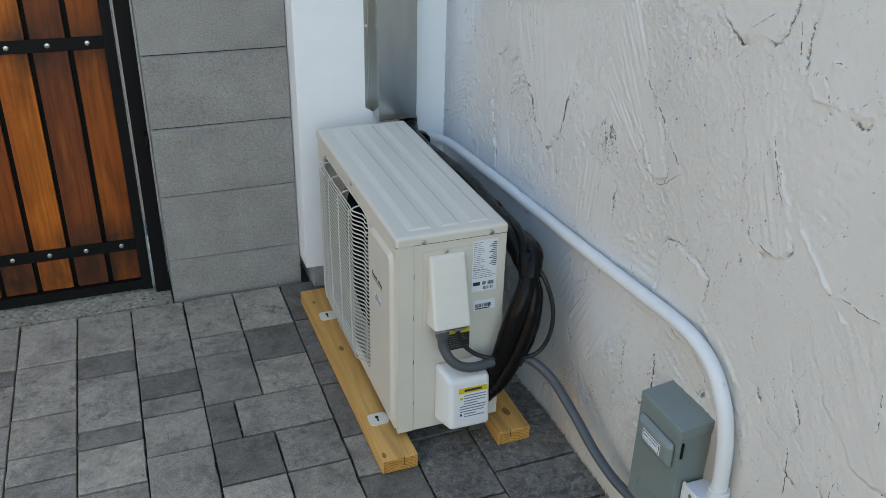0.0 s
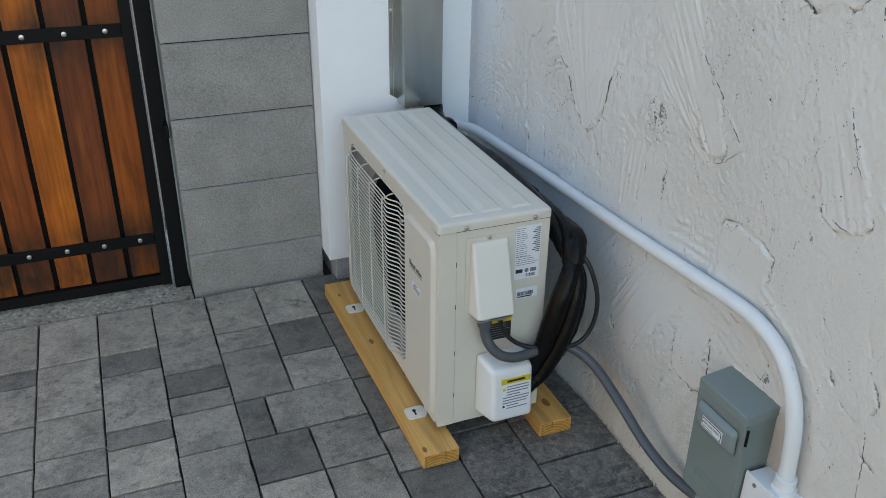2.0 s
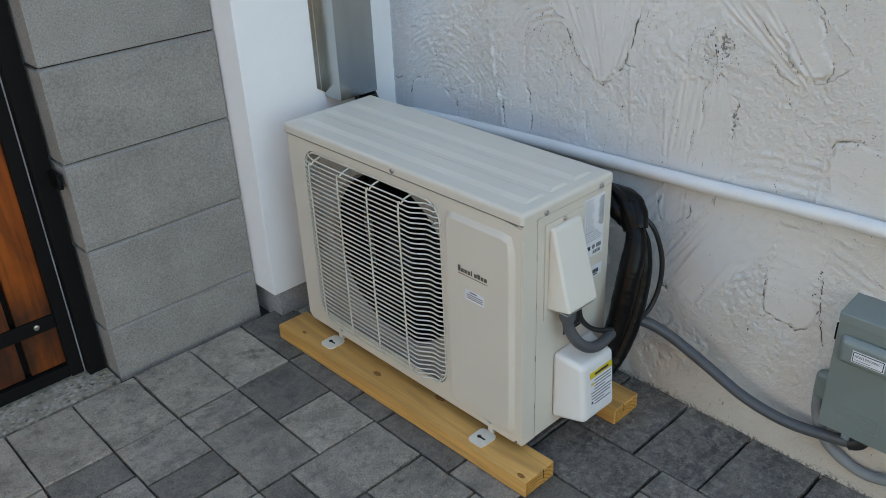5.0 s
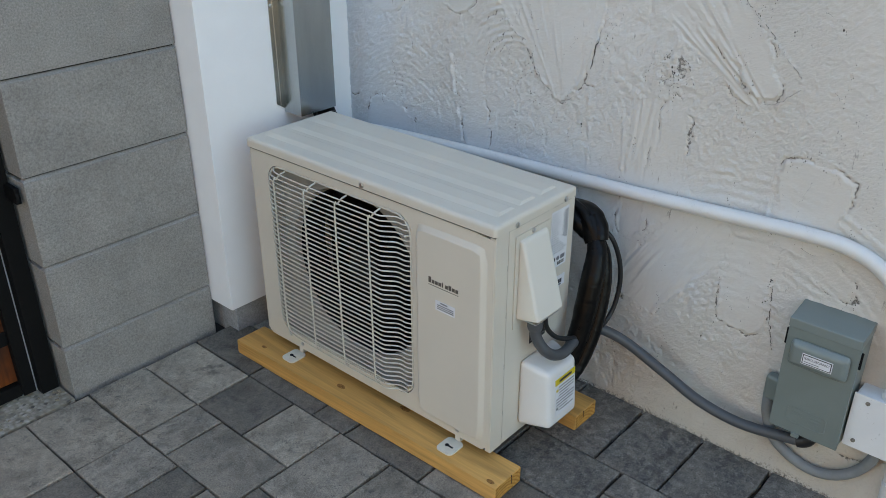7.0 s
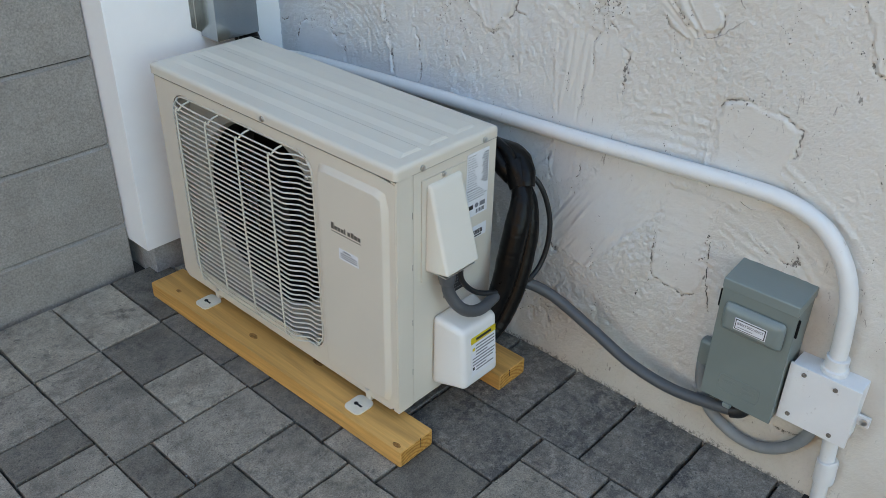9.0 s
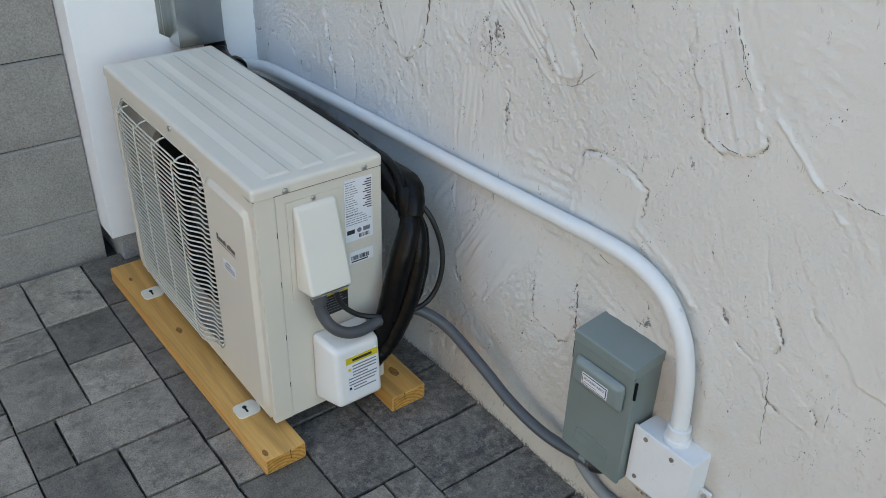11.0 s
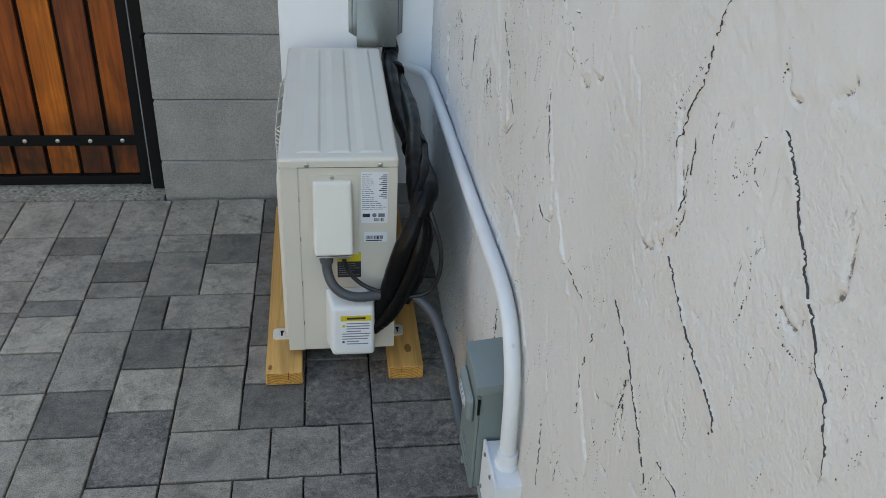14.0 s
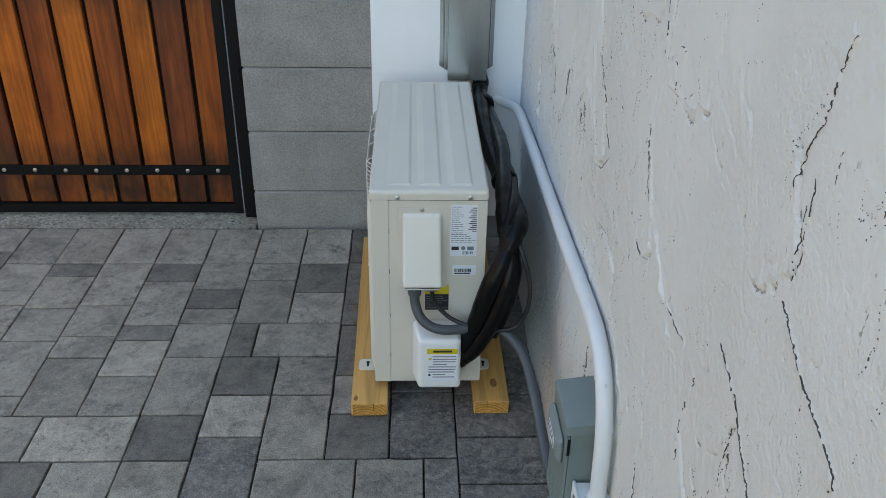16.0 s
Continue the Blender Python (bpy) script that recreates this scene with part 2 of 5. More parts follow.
IVORY2 = make_paint("ivory_plastic", (0.71, 0.675, 0.595), 0.38, 0.03, 0.5, 0.03, 6)
WHITEPLASTIC = make_paint("white_plastic", (0.74, 0.73, 0.70), 0.36, 0.03, 0.5, 0.03, 6)
WIRE = make_paint("coated_wire", (0.63, 0.60, 0.51), 0.35, 0.03, 0.5, 0)
# panel ivory greyed down, so the recess's shade is in its colour
RECESS = make_paint("shaded_recess_plastic", (0.34, 0.325, 0.29), 0.55, 0.2, 0.4, 0.05, 12)
# near-black colours that hold the shade inside the unit and in its gaps
DARKIN = make_paint("hollow_shade_black", (0.012, 0.012, 0.013), 0.7, 0.1, 0.3, 0)
FANGREY = make_paint("shaded_fan_plastic", (0.009, 0.009, 0.009), 0.5, 0.1, 0.4, 0)
PVC = make_paint("painted_pvc", (0.72, 0.715, 0.695), 0.42, 0.06, 0.5, 0.1, 14, (0.35, 0.32, 0.28))
BOXWHITE = make_paint("painted_steel_box", (0.77, 0.77, 0.76), 0.45, 0.06, 0.5, 0.15, 14, (0.3, 0.27, 0.24))
GREYBOX = make_paint("grey_enamel", (0.190, 0.222, 0.205), 0.38, 0.12, 0.5, 0.08, 8)
GREYCAP = make_paint("grey_moulding", (0.200, 0.235, 0.222), 0.34, 0.1, 0.5, 0.08, 8)
WHIP = make_paint("grey_vinyl", (0.078, 0.083, 0.089), 0.42, 0.15, 0.5, 0.2, 20)
WHIPOLD = make_paint("aged_grey_vinyl", (0.25, 0.26, 0.26), 0.5, 0.25, 0.4, 0.2, 20)
TAPE = make_tape()
RUBBER = make_paint("black_rubber", (0.014, 0.014, 0.015), 0.45, 0.1, 0.5, 0.1)
BLACK = make_paint("black_metal", (0.005, 0.005, 0.005), 0.55, 0.2, 0.16, 0.15)
ZINC = make_zinc()
STEEL = mat("screw_steel", (0.55, 0.55, 0.54), 0.3, 1.0)[0]
RUSTY = make_speckled("rusty_steel", (0.20, 0.17, 0.14), 400, 0.5, 0.3, 0.7)
CAPWHITE = make_paint("worn_white_paint", (0.74, 0.69, 0.57), 0.45, 0.1, 0.5, 0.1, 60, (0.2, 0.17, 0.13))
PINE = make_wood("treated_pine", [(0.3, (0.54, 0.275, 0.075)), (0.7, (0.64, 0.36, 0.115))], 1, 0.6, 30, True, False, (), 0.5)
def make_end_grain():
    m, t, b = mat("pine_end_grain", (0.5, 0.26, 0.07), 0.75, spec=0.3)
    mp = t.nodes.new("ShaderNodeMapping")
    tc = t.nodes.new("ShaderNodeTexCoord")
    mp.inputs["Location"].default_value = (0.012, 0.0, 0.05)
    t.links.new(tc.outputs["Object"], mp.inputs["Vector"])
    wav = node(t, "ShaderNodeTexWave", Scale=42.0, Distortion=2.0, Detail=3.0, Detail_Scale=2.0)
    wav.wave_type = "RINGS"
    wav.rings_direction = "Y"
    t.links.new(mp.outputs[0], wav.inputs["Vector"])
    c = ramp(t, wav.outputs["Fac"], [(0.1, (0.46, 0.205, 0.042)), (0.5, (0.57, 0.285, 0.065)), (1.0, (0.62, 0.33, 0.085))])
    stain = ramp(t, fnoise(t, coords(t), 45, 5, 0.7), [(0.35, grey(0.55)), (0.6, grey(1.05))])
    t.links.new(mix(t, 0.8, c, stain, "MULTIPLY"), b.inputs["Base Color"])
    bump(t, b, fnoise(t, coords(t), 500, 3, 0.6), 0.4, 0.001)
    return m


ENDGRAIN = make_end_grain()
DRYLEAF = make_speckled("dry_leaf", (0.34, 0.28, 0.19), 300, 0.5, 0.3)
KNOT = make_speckled("pine_knot", (0.31, 0.145, 0.042), 180, 0.6, 0.3, 0.6)
# board heights darkened in blotches: the foot, then burnt stains at three straps
DARK_BANDS = (-0.865, -0.766, -0.167, 0.471)
CEDARS = [make_wood("orange_cedar", [(0.35, (0.34, 0.078, 0.007)), (0.65, (0.49, 0.136, 0.012))], 2, 0.52, 22, True, False, DARK_BANDS, 0.42),
          make_wood("dark_cedar", [(0.35, (0.105, 0.023, 0.007)), (0.65, (0.17, 0.040, 0.009))], 2, 0.52, 22, True, False, DARK_BANDS, 0.42),
          make_wood("brown_cedar", [(0.35, (0.215, 0.044, 0.006)), (0.65, (0.32, 0.078, 0.008))], 2, 0.52, 22, True, False, DARK_BANDS, 0.42)]
LABEL = mat("white_label", (0.72, 0.73, 0.75), 0.45)[0]
YELLOW = mat("yellow_label", (0.62, 0.48, 0.02), 0.45)[0]
INK = mat("black_ink", (0.02, 0.02, 0.022), 0.5)[0]
LOGO = mat("brown_print", (0.10, 0.085, 0.07), 0.5)[0]
INKGREY = mat("grey_ink", (0.17, 0.175, 0.19), 0.5)[0]


# ---- mesh helpers ----
WHERE = {}


def thing(name, base, label, category, group="", kind=""):
    ob = new(name)
    ob.location = base
    ob.empty_display_size = 0.05
    WHERE[ob.name] = Vector(base)
    return tagged(ob, label, category, group, kind)


def weigh_normals(me):
    """Normals that follow the large faces, so that flats stay flat beside their rounded edges."""
    round_it = [[] for _ in me.vertices]
    for p in me.polygons:
        for i in p.vertices:
            round_it[i].append(p)
    split = []
    for p in me.polygons:
        for i in p.vertices:
            n = Vector((0, 0, 0))
            for q in round_it[i]:
                if p.normal.dot(q.normal) > 0.55:
                    n += q.normal * q.area
            split.append(n.normalized() if n.length > 0 else p.normal)
    me.normals_split_custom_set(split)


def link_mesh(name, me, material, smooth):
    me.materials.append(material)
    if smooth:
        for p in me.polygons:
            p.use_smooth = True
        me.set_sharp_from_angle(angle=radians(38))
        if len(me.polygons) < 3000:
            weigh_normals(me)
    return me


def part(name, bm, material, parent=None, label="", smooth=True):
    """One mesh object from a bmesh in world coordinates, under a thing or a part."""
    lo = Vector([min(v.co[i] for v in bm.verts) for i in range(3)])
    hi = Vector([max(v.co[i] for v in bm.verts) for i in range(3)])
    mid = (lo + hi) / 2
    bmesh.ops.translate(bm, verts=bm.verts, vec=-mid)
    bmesh.ops.recalc_face_normals(bm, faces=bm.faces)
    me = bpy.data.meshes.new(name)
    bm.to_mesh(me)
    bm.free()
    link_mesh(name, me, material, smooth)
    ob = new(name, me)
    WHERE[ob.name] = mid
    ob.location = mid
    if parent:
        ob.parent = parent
        ob.location = mid - WHERE[parent.name]
    if label:
        tagged(ob, label)
    return ob


def again(ob, name, move, parent):
    """Another object on the mesh of ob, moved."""
    o = new(name, ob.data)
    o.parent = parent
    place = WHERE[ob.name] + Vector(move)
    WHERE[o.name] = place
    o.location = place - WHERE[parent.name]
    return o


def box(x0, x1, y0, y1, z0, z1, r=0.0, seg=2, bm=None):
    own = bm is None
    b = bmesh.new()
    bmesh.ops.create_cube(b, size=1.0)
    for v in b.verts:
        v.co = Vector(((x0 + x1) / 2 + v.co.x * (x1 - x0), (y0 + y1) / 2 + v.co.y * (y1 - y0), (z0 + z1) / 2 + v.co.z * (z1 - z0)))
    if r:
        bmesh.ops.bevel(b, geom=b.edges[:], offset=r, segments=seg, profile=0.6, affect="EDGES")
    if own:
        return b
    me = bpy.data.meshes.new("tmp")
    b.to_mesh(me)
    b.free()
    bm.from_mesh(me)
    bpy.data.meshes.remove(me)
    return bm


def hexa(corners, r=0.0, seg=2):
    """A box from its eight corners: four below, four above, each in turn."""
    b = bmesh.new()
    vs = [b.verts.new(c) for c in corners]
    for f in ((3, 2, 1, 0), (4, 5, 6, 7), (0, 1, 5, 4), (1, 2, 6, 5), (2, 3, 7, 6), (3, 0, 4, 7)):
        b.faces.new([vs[i] for i in f])
    bmesh.ops.recalc_face_normals(b, faces=b.faces)
    if r:
        bmesh.ops.bevel(b, geom=b.edges[:], offset=r, segments=seg, profile=0.6, affect="EDGES")
    return b


def spline(pts, n=8):
    pts = [Vector(p) for p in pts]
    ext = [pts[0] * 2 - pts[1]] + pts + [pts[-1] * 2 - pts[-2]]
    out = []
    for i in range(1, len(ext) - 2):
        a, b, c, d = ext[i - 1:i + 3]
        for k in range(n):
            u = k / n
            out.append(0.5 * (2 * b + (c - a) * u + (2 * a - 5 * b + 4 * c - d) * u * u + (3 * b - 3 * c + d - a) * u ** 3))
    out.append(pts[-1])
    return out


def tube(pts, r, sides=12, n=8, bm=None, wobble=0.0, ribs=0.0):
    """A round tube along a smooth line through pts; r may be a list, one for each point."""
    b = bmesh.new() if bm is None else bm
    line = spline(pts, n) if n > 1 else [Vector(p) for p in pts]
    rad = r if isinstance(r, list) else [r] * len(pts)
    ring_prev, up = None, None
    first = None
    for i, p in enumerate(line):
        d = (line[min(i + 1, len(line) - 1)] - line[max(i - 1, 0)]).normalized()
        if up is None:
            up = d.orthogonal().normalized()
        up = (up - d * up.dot(d)).normalized()
        side = d.cross(up)
        s = i / max(n, 1)
        k = min(int(s), len(rad) - 2)
        rr = rad[k] + (rad[k + 1] - rad[k]) * min(s - k, 1.0)
        ring = []
        for j in range(sides):
            a = 2 * math.pi * j / sides
            q = rr
            if wobble:
                q *= 1 + wobble * noise.noise(p * 38 + Vector((math.cos(a), math.sin(a), 0)) * 1.3)
            if ribs:
                q *= 1 + (ribs if i % 2 else 0)
            ring.append(b.verts.new(p + (up * math.cos(a) + side * math.sin(a)) * q))
        if ring_prev:
            for j in range(sides):
                b.faces.new((ring_prev[j], ring_prev[(j + 1) % sides], ring[(j + 1) % sides], ring[j]))
        else:
            first = ring
        ring_prev = ring
    b.faces.new(first[::-1])
    b.faces.new(ring_prev)
    return b


def disc_x(c, r, depth, sides=12, dome=0.0, axis=(-1, 0, 0)):
    """A short round head that stands out from c along axis."""
    a = Vector(axis)
    c = Vector(c)
    pts = [c, c + a * depth * 0.7, c + a * depth]
    return tube(pts, [r, r, r * 0.55], sides, 1)


def text_bars(parent, name, x0, x1, z0, z1, y, rows, material, seed, fill=0.8):
    """Lines of unreadable print on a face that looks along -y."""
    rnd = random.Random(seed)
    bm = bmesh.new()
    h = (z1 - z0) / rows
    for i in range(rows):
        x = x0
        zz = z1 - i * h - h * 0.5
        end = x0 + (x1 - x0) * rnd.uniform(0.55, 1.0) * 1.0
        while x < end:
            w = rnd.uniform(0.003, 0.011)
            xe = min(x + w, x1)
            box(x, xe, y - 0.0004, y, zz - h * 0.5 * fill * 0.5, zz + h * 0.5 * fill * 0.5, 0, 1, bm)
            x = xe + 0.0016
    return part(name, bm, material, parent, smooth=False)


# ---- ground, paving ----
ground = part("ground", box(-40, 40, -40, 40, -0.30, -0.0160), SAND)
tagged(ground, "dark joint sand bed under the grey paving", "ground", kind="structure")


def fine_lines(lo, hi, a, b, step, coarse):
    left = np.arange(lo, a, coarse)
    mid = np.arange(a, b, step)
    right = np.append(np.arange(b, hi, coarse), hi)
    return np.concatenate([left, mid, right])


# ---- stucco wall with trowel relief ----
rng = np.random.default_rng(11)


def vnoise(u, v, seed):
    """Smooth value noise on arrays."""
    g = np.random.default_rng(seed).random((64, 64))
    iu, iv = np.floor(u).astype(int), np.floor(v).astype(int)
    fu, fv = u - iu, v - iv
    fu, fv = fu * fu * (3 - 2 * fu), fv * fv * (3 - 2 * fv)
    a = g[iu % 64, iv % 64] * (1 - fu) + g[(iu + 1) % 64, iv % 64] * fu
    b = g[iu % 64, (iv + 1) % 64] * (1 - fu) + g[(iu + 1) % 64, (iv + 1) % 64] * fu
    return a * (1 - fv) + b * fv - 0.5


def fractal(u, v, seed, octaves=4, gain=0.55):
    s, amp, f = 0, 1.0, 1.0
    for k in range(octaves):
        s = s + amp * vnoise(u * f + 7.3 * k, v * f + 3.1 * k, seed + k)
        amp, f = amp * gain, f * 2.03
    return s


WALL_X = 0.408
ys = fine_lines(-3.4, 0.797, -1.46, 0.79, 0.0024, 0.06)
zs = fine_lines(-0.05, 2.7, 0.0, 1.26, 0.0024, 0.06)
YY, ZZ = np.meshgrid(ys, zs, indexing="ij")
relief = 0.005 * fractal(YY * 2.6 + 20, ZZ * 2.6 + 20, 3, 3)
flat = fractal(YY * 9 + 30, ZZ * 7 + 30, 21, 3)
coarse_grit = fractal(YY * 60 + 40, ZZ * 50 + 40, 31, 3, 0.6)
calm = 0.45 + 0.75 / (1 + np.exp(-(YY + 0.42) / 0.10))
relief += 0.0030 * calm * np.clip(coarse_grit, -0.45, 0.30) * np.clip(0.55 + 2.2 * flat, 0.12, 1.25)
fine_grit = fractal(YY * 150 + 15, ZZ * 140 + 15, 131, 2, 0.6)
relief += 0.0018 * (0.30 + 0.65 * calm) * np.clip(fine_grit, -0.3, 0.45) * np.clip(0.85 + 1.4 * fractal(YY * 6 + 11, ZZ * 6 + 13, 143, 2), 0.35, 1.3)


def sweep(yc, zc, r0, r1, a0, a1, pitch, depth, seed):
    """Concentric ridges that a notched trowel leaves, between two angles round (yc, zc)."""
    global relief
    rr = np.hypot(YY - yc, ZZ - zc) + 0.010 * fractal(YY * 7 + seed, ZZ * 7 + seed, seed, 2)
    ang = np.degrees(np.arctan2(ZZ - zc, YY - yc))
    fade = np.clip((rr - r0) / 0.02, 0, 1) * np.clip((r1 - rr) / 0.02, 0, 1) * np.clip((ang - a0) / 12, 0, 1) * np.clip((a1 - ang) / 12, 0, 1)
    lines = np.abs(np.sin(math.pi * (rr / pitch + 0.5 * fractal(YY * 16 + seed, ZZ * 16 + seed, seed + 9, 2)))) ** 2.5
    relief = relief + 1.35 * depth * fade * (1 - lines) * np.clip(1.0 + 2.2 * fractal(YY * 40 + seed, ZZ * 40 + seed, seed + 17, 2), 0.0, 1.8)


sweep(0.605, 0.49, 0.085, 0.25, -8, 112, 0.0125, 0.0007, 51)
sweep(0.605, 0.49, 0.085, 0.25, 100, 178, 0.0125, 0.0006, 53)
sweep(0.250, 0.640, 0.10, 0.235, 28, 100, 0.0150, 0.0015, 57)
sweep(-0.56, 0.55, 0.235, 0.43, 92, 162, 0.0190, 0.0002, 67)
sweep(-0.30, 0.20, 0.10, 0.42, 20, 150, 0.0190, 0.0011, 59)

grime = np.zeros_like(relief)
trowelled = np.clip(0.08 + 0.9 * fractal(YY * 4.5 + 17, ZZ * 3.5 + 5, 211, 3), 0, 0.45) + 0.50 * (1 - 1 / (1 + np.exp(-(YY + 0.45) / 0.06)))


def trowel(y0, z0, y1, z1, width, rise, seed, lip=0.004, end_width=None, streaks=None, worked=0.9):
    """One smear of plaster from (y0, z0) to (y1, z1), with streaks along it and a torn lip at its end."""
    global relief
    end_width = width if end_width is None else end_width
    streaks = (0.0009 if y0 < -0.5 else 0.0017) if streaks is None else streaks
    d = np.array([y1 - y0, z1 - z0])
    length = np.hypot(*d)
    d /= length
    s = ((YY - y0) * d[0] + (ZZ - z0) * d[1]) / length
    c = (-(YY - y0) * d[1] + (ZZ - z0) * d[0])
    near = (s > -0.3) & (s < 1.3) & (np.abs(c) < max(width, end_width))
    s, c = s[near], c[near]
    yy, zz = YY[near], ZZ[near]
    here = width + (end_width - width) * np.clip(s, 0, 1)
    tear = fractal(yy * 34 + seed, zz * 34 + seed, seed, 4)
    bend = fractal(yy * 11 + seed, zz * 11 + seed, seed + 2, 2)
    edge_c = (here / 2 - np.abs(c)) / 0.05 + 0.28 * tear + 0.35 * bend
    edge_s = np.minimum(s + 0.12, 1 - s) * length / 0.05 + 0.32 * tear + 0.5 * bend - 0.5 * (2 * c / here) ** 2 * (s > 0.5)
    edge = np.minimum(edge_c, edge_s)
    inside = np.clip(edge * 9, 0, 1)
    inside = worked * inside * inside * (3 - 2 * inside)
    streak = fractal(c / here * width * 120 + seed, s * 2.2 + seed, seed + 5, 3)
    streak = np.clip(streak, -0.25, 0.5) * np.clip(0.9 + 2.0 * fractal(c / here * width * 22 + seed, s * 1.5 + seed, seed + 8, 2), 0.1, 1.5)
    body = (0.45 if y0 < -0.5 else 0.72) * rise * (0.3 + 0.7 * np.clip(s, 0, 1)) + 1.7 * streaks * streak
    brim = np.exp(-((edge - 0.10) / 0.07) ** 2) * 0.32 * lip * np.clip(s, 0.15, 1) * (0.6 + 1.2 * tear)
    gap = np.exp(-((edge + 0.05) / 0.045) ** 2) * 0.0040 * np.clip(tear * 6, 0, 1) * np.clip(s * 1.4 - 0.1, 0, 1)
    grime[near] = np.maximum(grime[near] * (1 - inside), np.clip(gap / 0.0030, 0, 1) * 0.55)
    trowelled[near] = np.maximum(trowelled[near], (0.55 if y0 < -0.5 else 1.0) * inside * np.clip(1.05 - 0.6 * np.abs(tear), 0, 1))
    relief[near] = relief[near] * (1 - 0.85 * inside) + body * inside + brim - gap


def bead(y0, z0, y1, z1, high, wide, seed):
    """A thin ridge of plaster squeezed out beside a stroke."""
    global relief
    u = np.clip((ZZ - z0) / (z1 - z0), 0, 1)
    off = YY - (y0 + (y1 - y0) * u) - 0.004 * fractal(ZZ * 14 + seed, ZZ * 0 + seed, seed, 2)
    on = ((ZZ - z0) / (z1 - z0) > 0) & ((ZZ - z0) / (z1 - z0) < 1)
    relief = relief + on * high * np.exp(-(off / wide) ** 2) * np.clip(0.7 + 2.0 * fractal(ZZ * 60 + seed, YY * 20 + seed, seed + 3, 2), 0.1, 1.5)


torn_lines = []


def crack(points, depth, width=0.0028, sure=0.0):
    """A torn edge along a broken line: the plaster steps back beside it; a dark ribbon later paints its shade and dirt.
    """
    global relief
    torn_lines.append((points, width, sure))
    for (y0, z0), (y1, z1) in zip(points, points[1:]):
        d = np.array([y1 - y0, z1 - z0])
        length = np.hypot(*d)
        pick = (YY > min(y0, y1) - 0.05) & (YY < max(y0, y1) + 0.05) & (ZZ > min(z0, z1) - 0.05) & (ZZ < max(z0, z1) + 0.05)
        yy, zz = YY[pick], ZZ[pick]
        along = ((yy - y0) * d[0] + (zz - z0) * d[1]) / length ** 2
        s = np.clip(along, 0, 1)
        side = ((yy - y0) * d[1] - (zz - z0) * d[0]) / length
        dist = np.hypot(yy - y0 - s * d[0], zz - z0 - s * d[1])
        relief[pick] += 0.16 * depth * (side < 0) * np.exp(-dist / 0.014) * ((along > 0) & (along < 1))


for k in range(26):
    y0, z0 = rng.uniform(-1.3, 0.75), rng.uniform(0.1, 1.3)
    ang = rng.normal(-1.65, 0.55)
    ln = rng.uniform(0.10, 0.26)
    trowel(y0, z0, y0 + ln * math.cos(ang), z0 + ln * math.sin(ang), rng.uniform(0.05, 0.12), rng.uniform(0.001, 0.003), 100 + 7 * k, rng.uniform(0.0005, 0.002), worked=0.5)
trowel(0.66, 1.00, 0.66, 0.772, 0.100, 0.0040, 411, 0.004, streaks=0.0010)
trowel(0.43, 1.02, 0.43, 0.800, 0.085, 0.0040, 412, 0.004, streaks=0.0010)
trowel(0.395, 0.77, 0.375, 0.48, 0.065, 0.0020, 413, 0.001, worked=0.55)
trowel(-0.05, 0.66, -0.03, 0.40, 0.060, 0.0020, 414, 0.001)
trowel(-0.100, 0.48, -0.108, 0.705, 0.085, 0.0026, 415, 0.002, 0.060, 0.0008, 0.75)
trowel(-0.095, 0.880, -0.262, 0.728, 0.100, 0.0035, 416, 0.004, 0.018, 0.0030)
trowel(-0.118, 0.985, -0.288, 0.745, 0.128, 0.0065, 401, 0.005, 0.055, 0.0026)
trowel(-0.47, 1.24, -0.435, 1.035, 0.150, 0.0035, 417, 0.003, streaks=0.0006)
trowel(0.200, 0.93, 0.145, 0.650, 0.330, 0.0055, 402, 0.006, 0.045, 0.0013)
trowel(-0.385, 0.50, -0.375, 0.645, 0.125, 0.0045, 403, 0.004, streaks=0.0006)
trowel(-0.47, 1.00, -0.588, 0.745, 0.085, 0.0060, 404, 0.006, worked=0.6)
trowel(-0.66, 1.22, -0.66, 0.985, 0.16, 0.0055, 405, 0.006, worked=0.6)
trowel(-0.20, 0.48, -0.06, 0.25, 0.13, 0.0040, 406, 0.002, streaks=0.0030)
trowel(0.660, 0.44, 0.645, 0.556, 0.165, 0.0048, 407, 0.005, 0.130, 0.0002)
trowel(-0.30, 0.46, -0.30, 0.27, 0.10, 0.0030, 408, 0.003, streaks=0.0008)
trowel(-0.72, 0.70, -0.86, 0.52, 0.10, 0.0040, 409, 0.004, worked=0.6)
trowel(-0.86, 1.10, -0.97, 0.93, 0.12, 0.0045, 410, 0.004, worked=0.6)
knot = np.exp(-((YY + 0.090) / 0.034) ** 4 - ((ZZ - 0.762) / 0.034) ** 4)
lumps = fractal(YY * 85 + 4, ZZ * 85 + 9, 301, 3)
relief = relief + knot * 0.0065 * np.clip(lumps, -0.35, 0.4)
grime = np.maximum(grime, knot * np.clip(-lumps * 3.2 - 0.28, 0, 0.62))
trowelled *= 1 - 0.8 * knot
bead(0.4565, 0.705, 0.420, 0.500, 0.0050, 0.0032, 5)
bead(-0.628, 0.805, -0.738, 0.712, 0.0040, 0.0040, 12)
bead(0.791, 0.745, 0.765, 0.670, 0.0040, 0.0030, 6)
bead(0.330, 0.93, 0.300, 0.80, 0.0030, 0.0030, 7)
bead(0.005, 0.70, -0.005, 0.54, 0.0022, 0.0028, 8)
bead(0.085, 0.69, 0.075, 0.52, 0.0020, 0.0026, 9)
bead(-0.318, 0.66, -0.312, 0.52, 0.0030, 0.0028, 10)
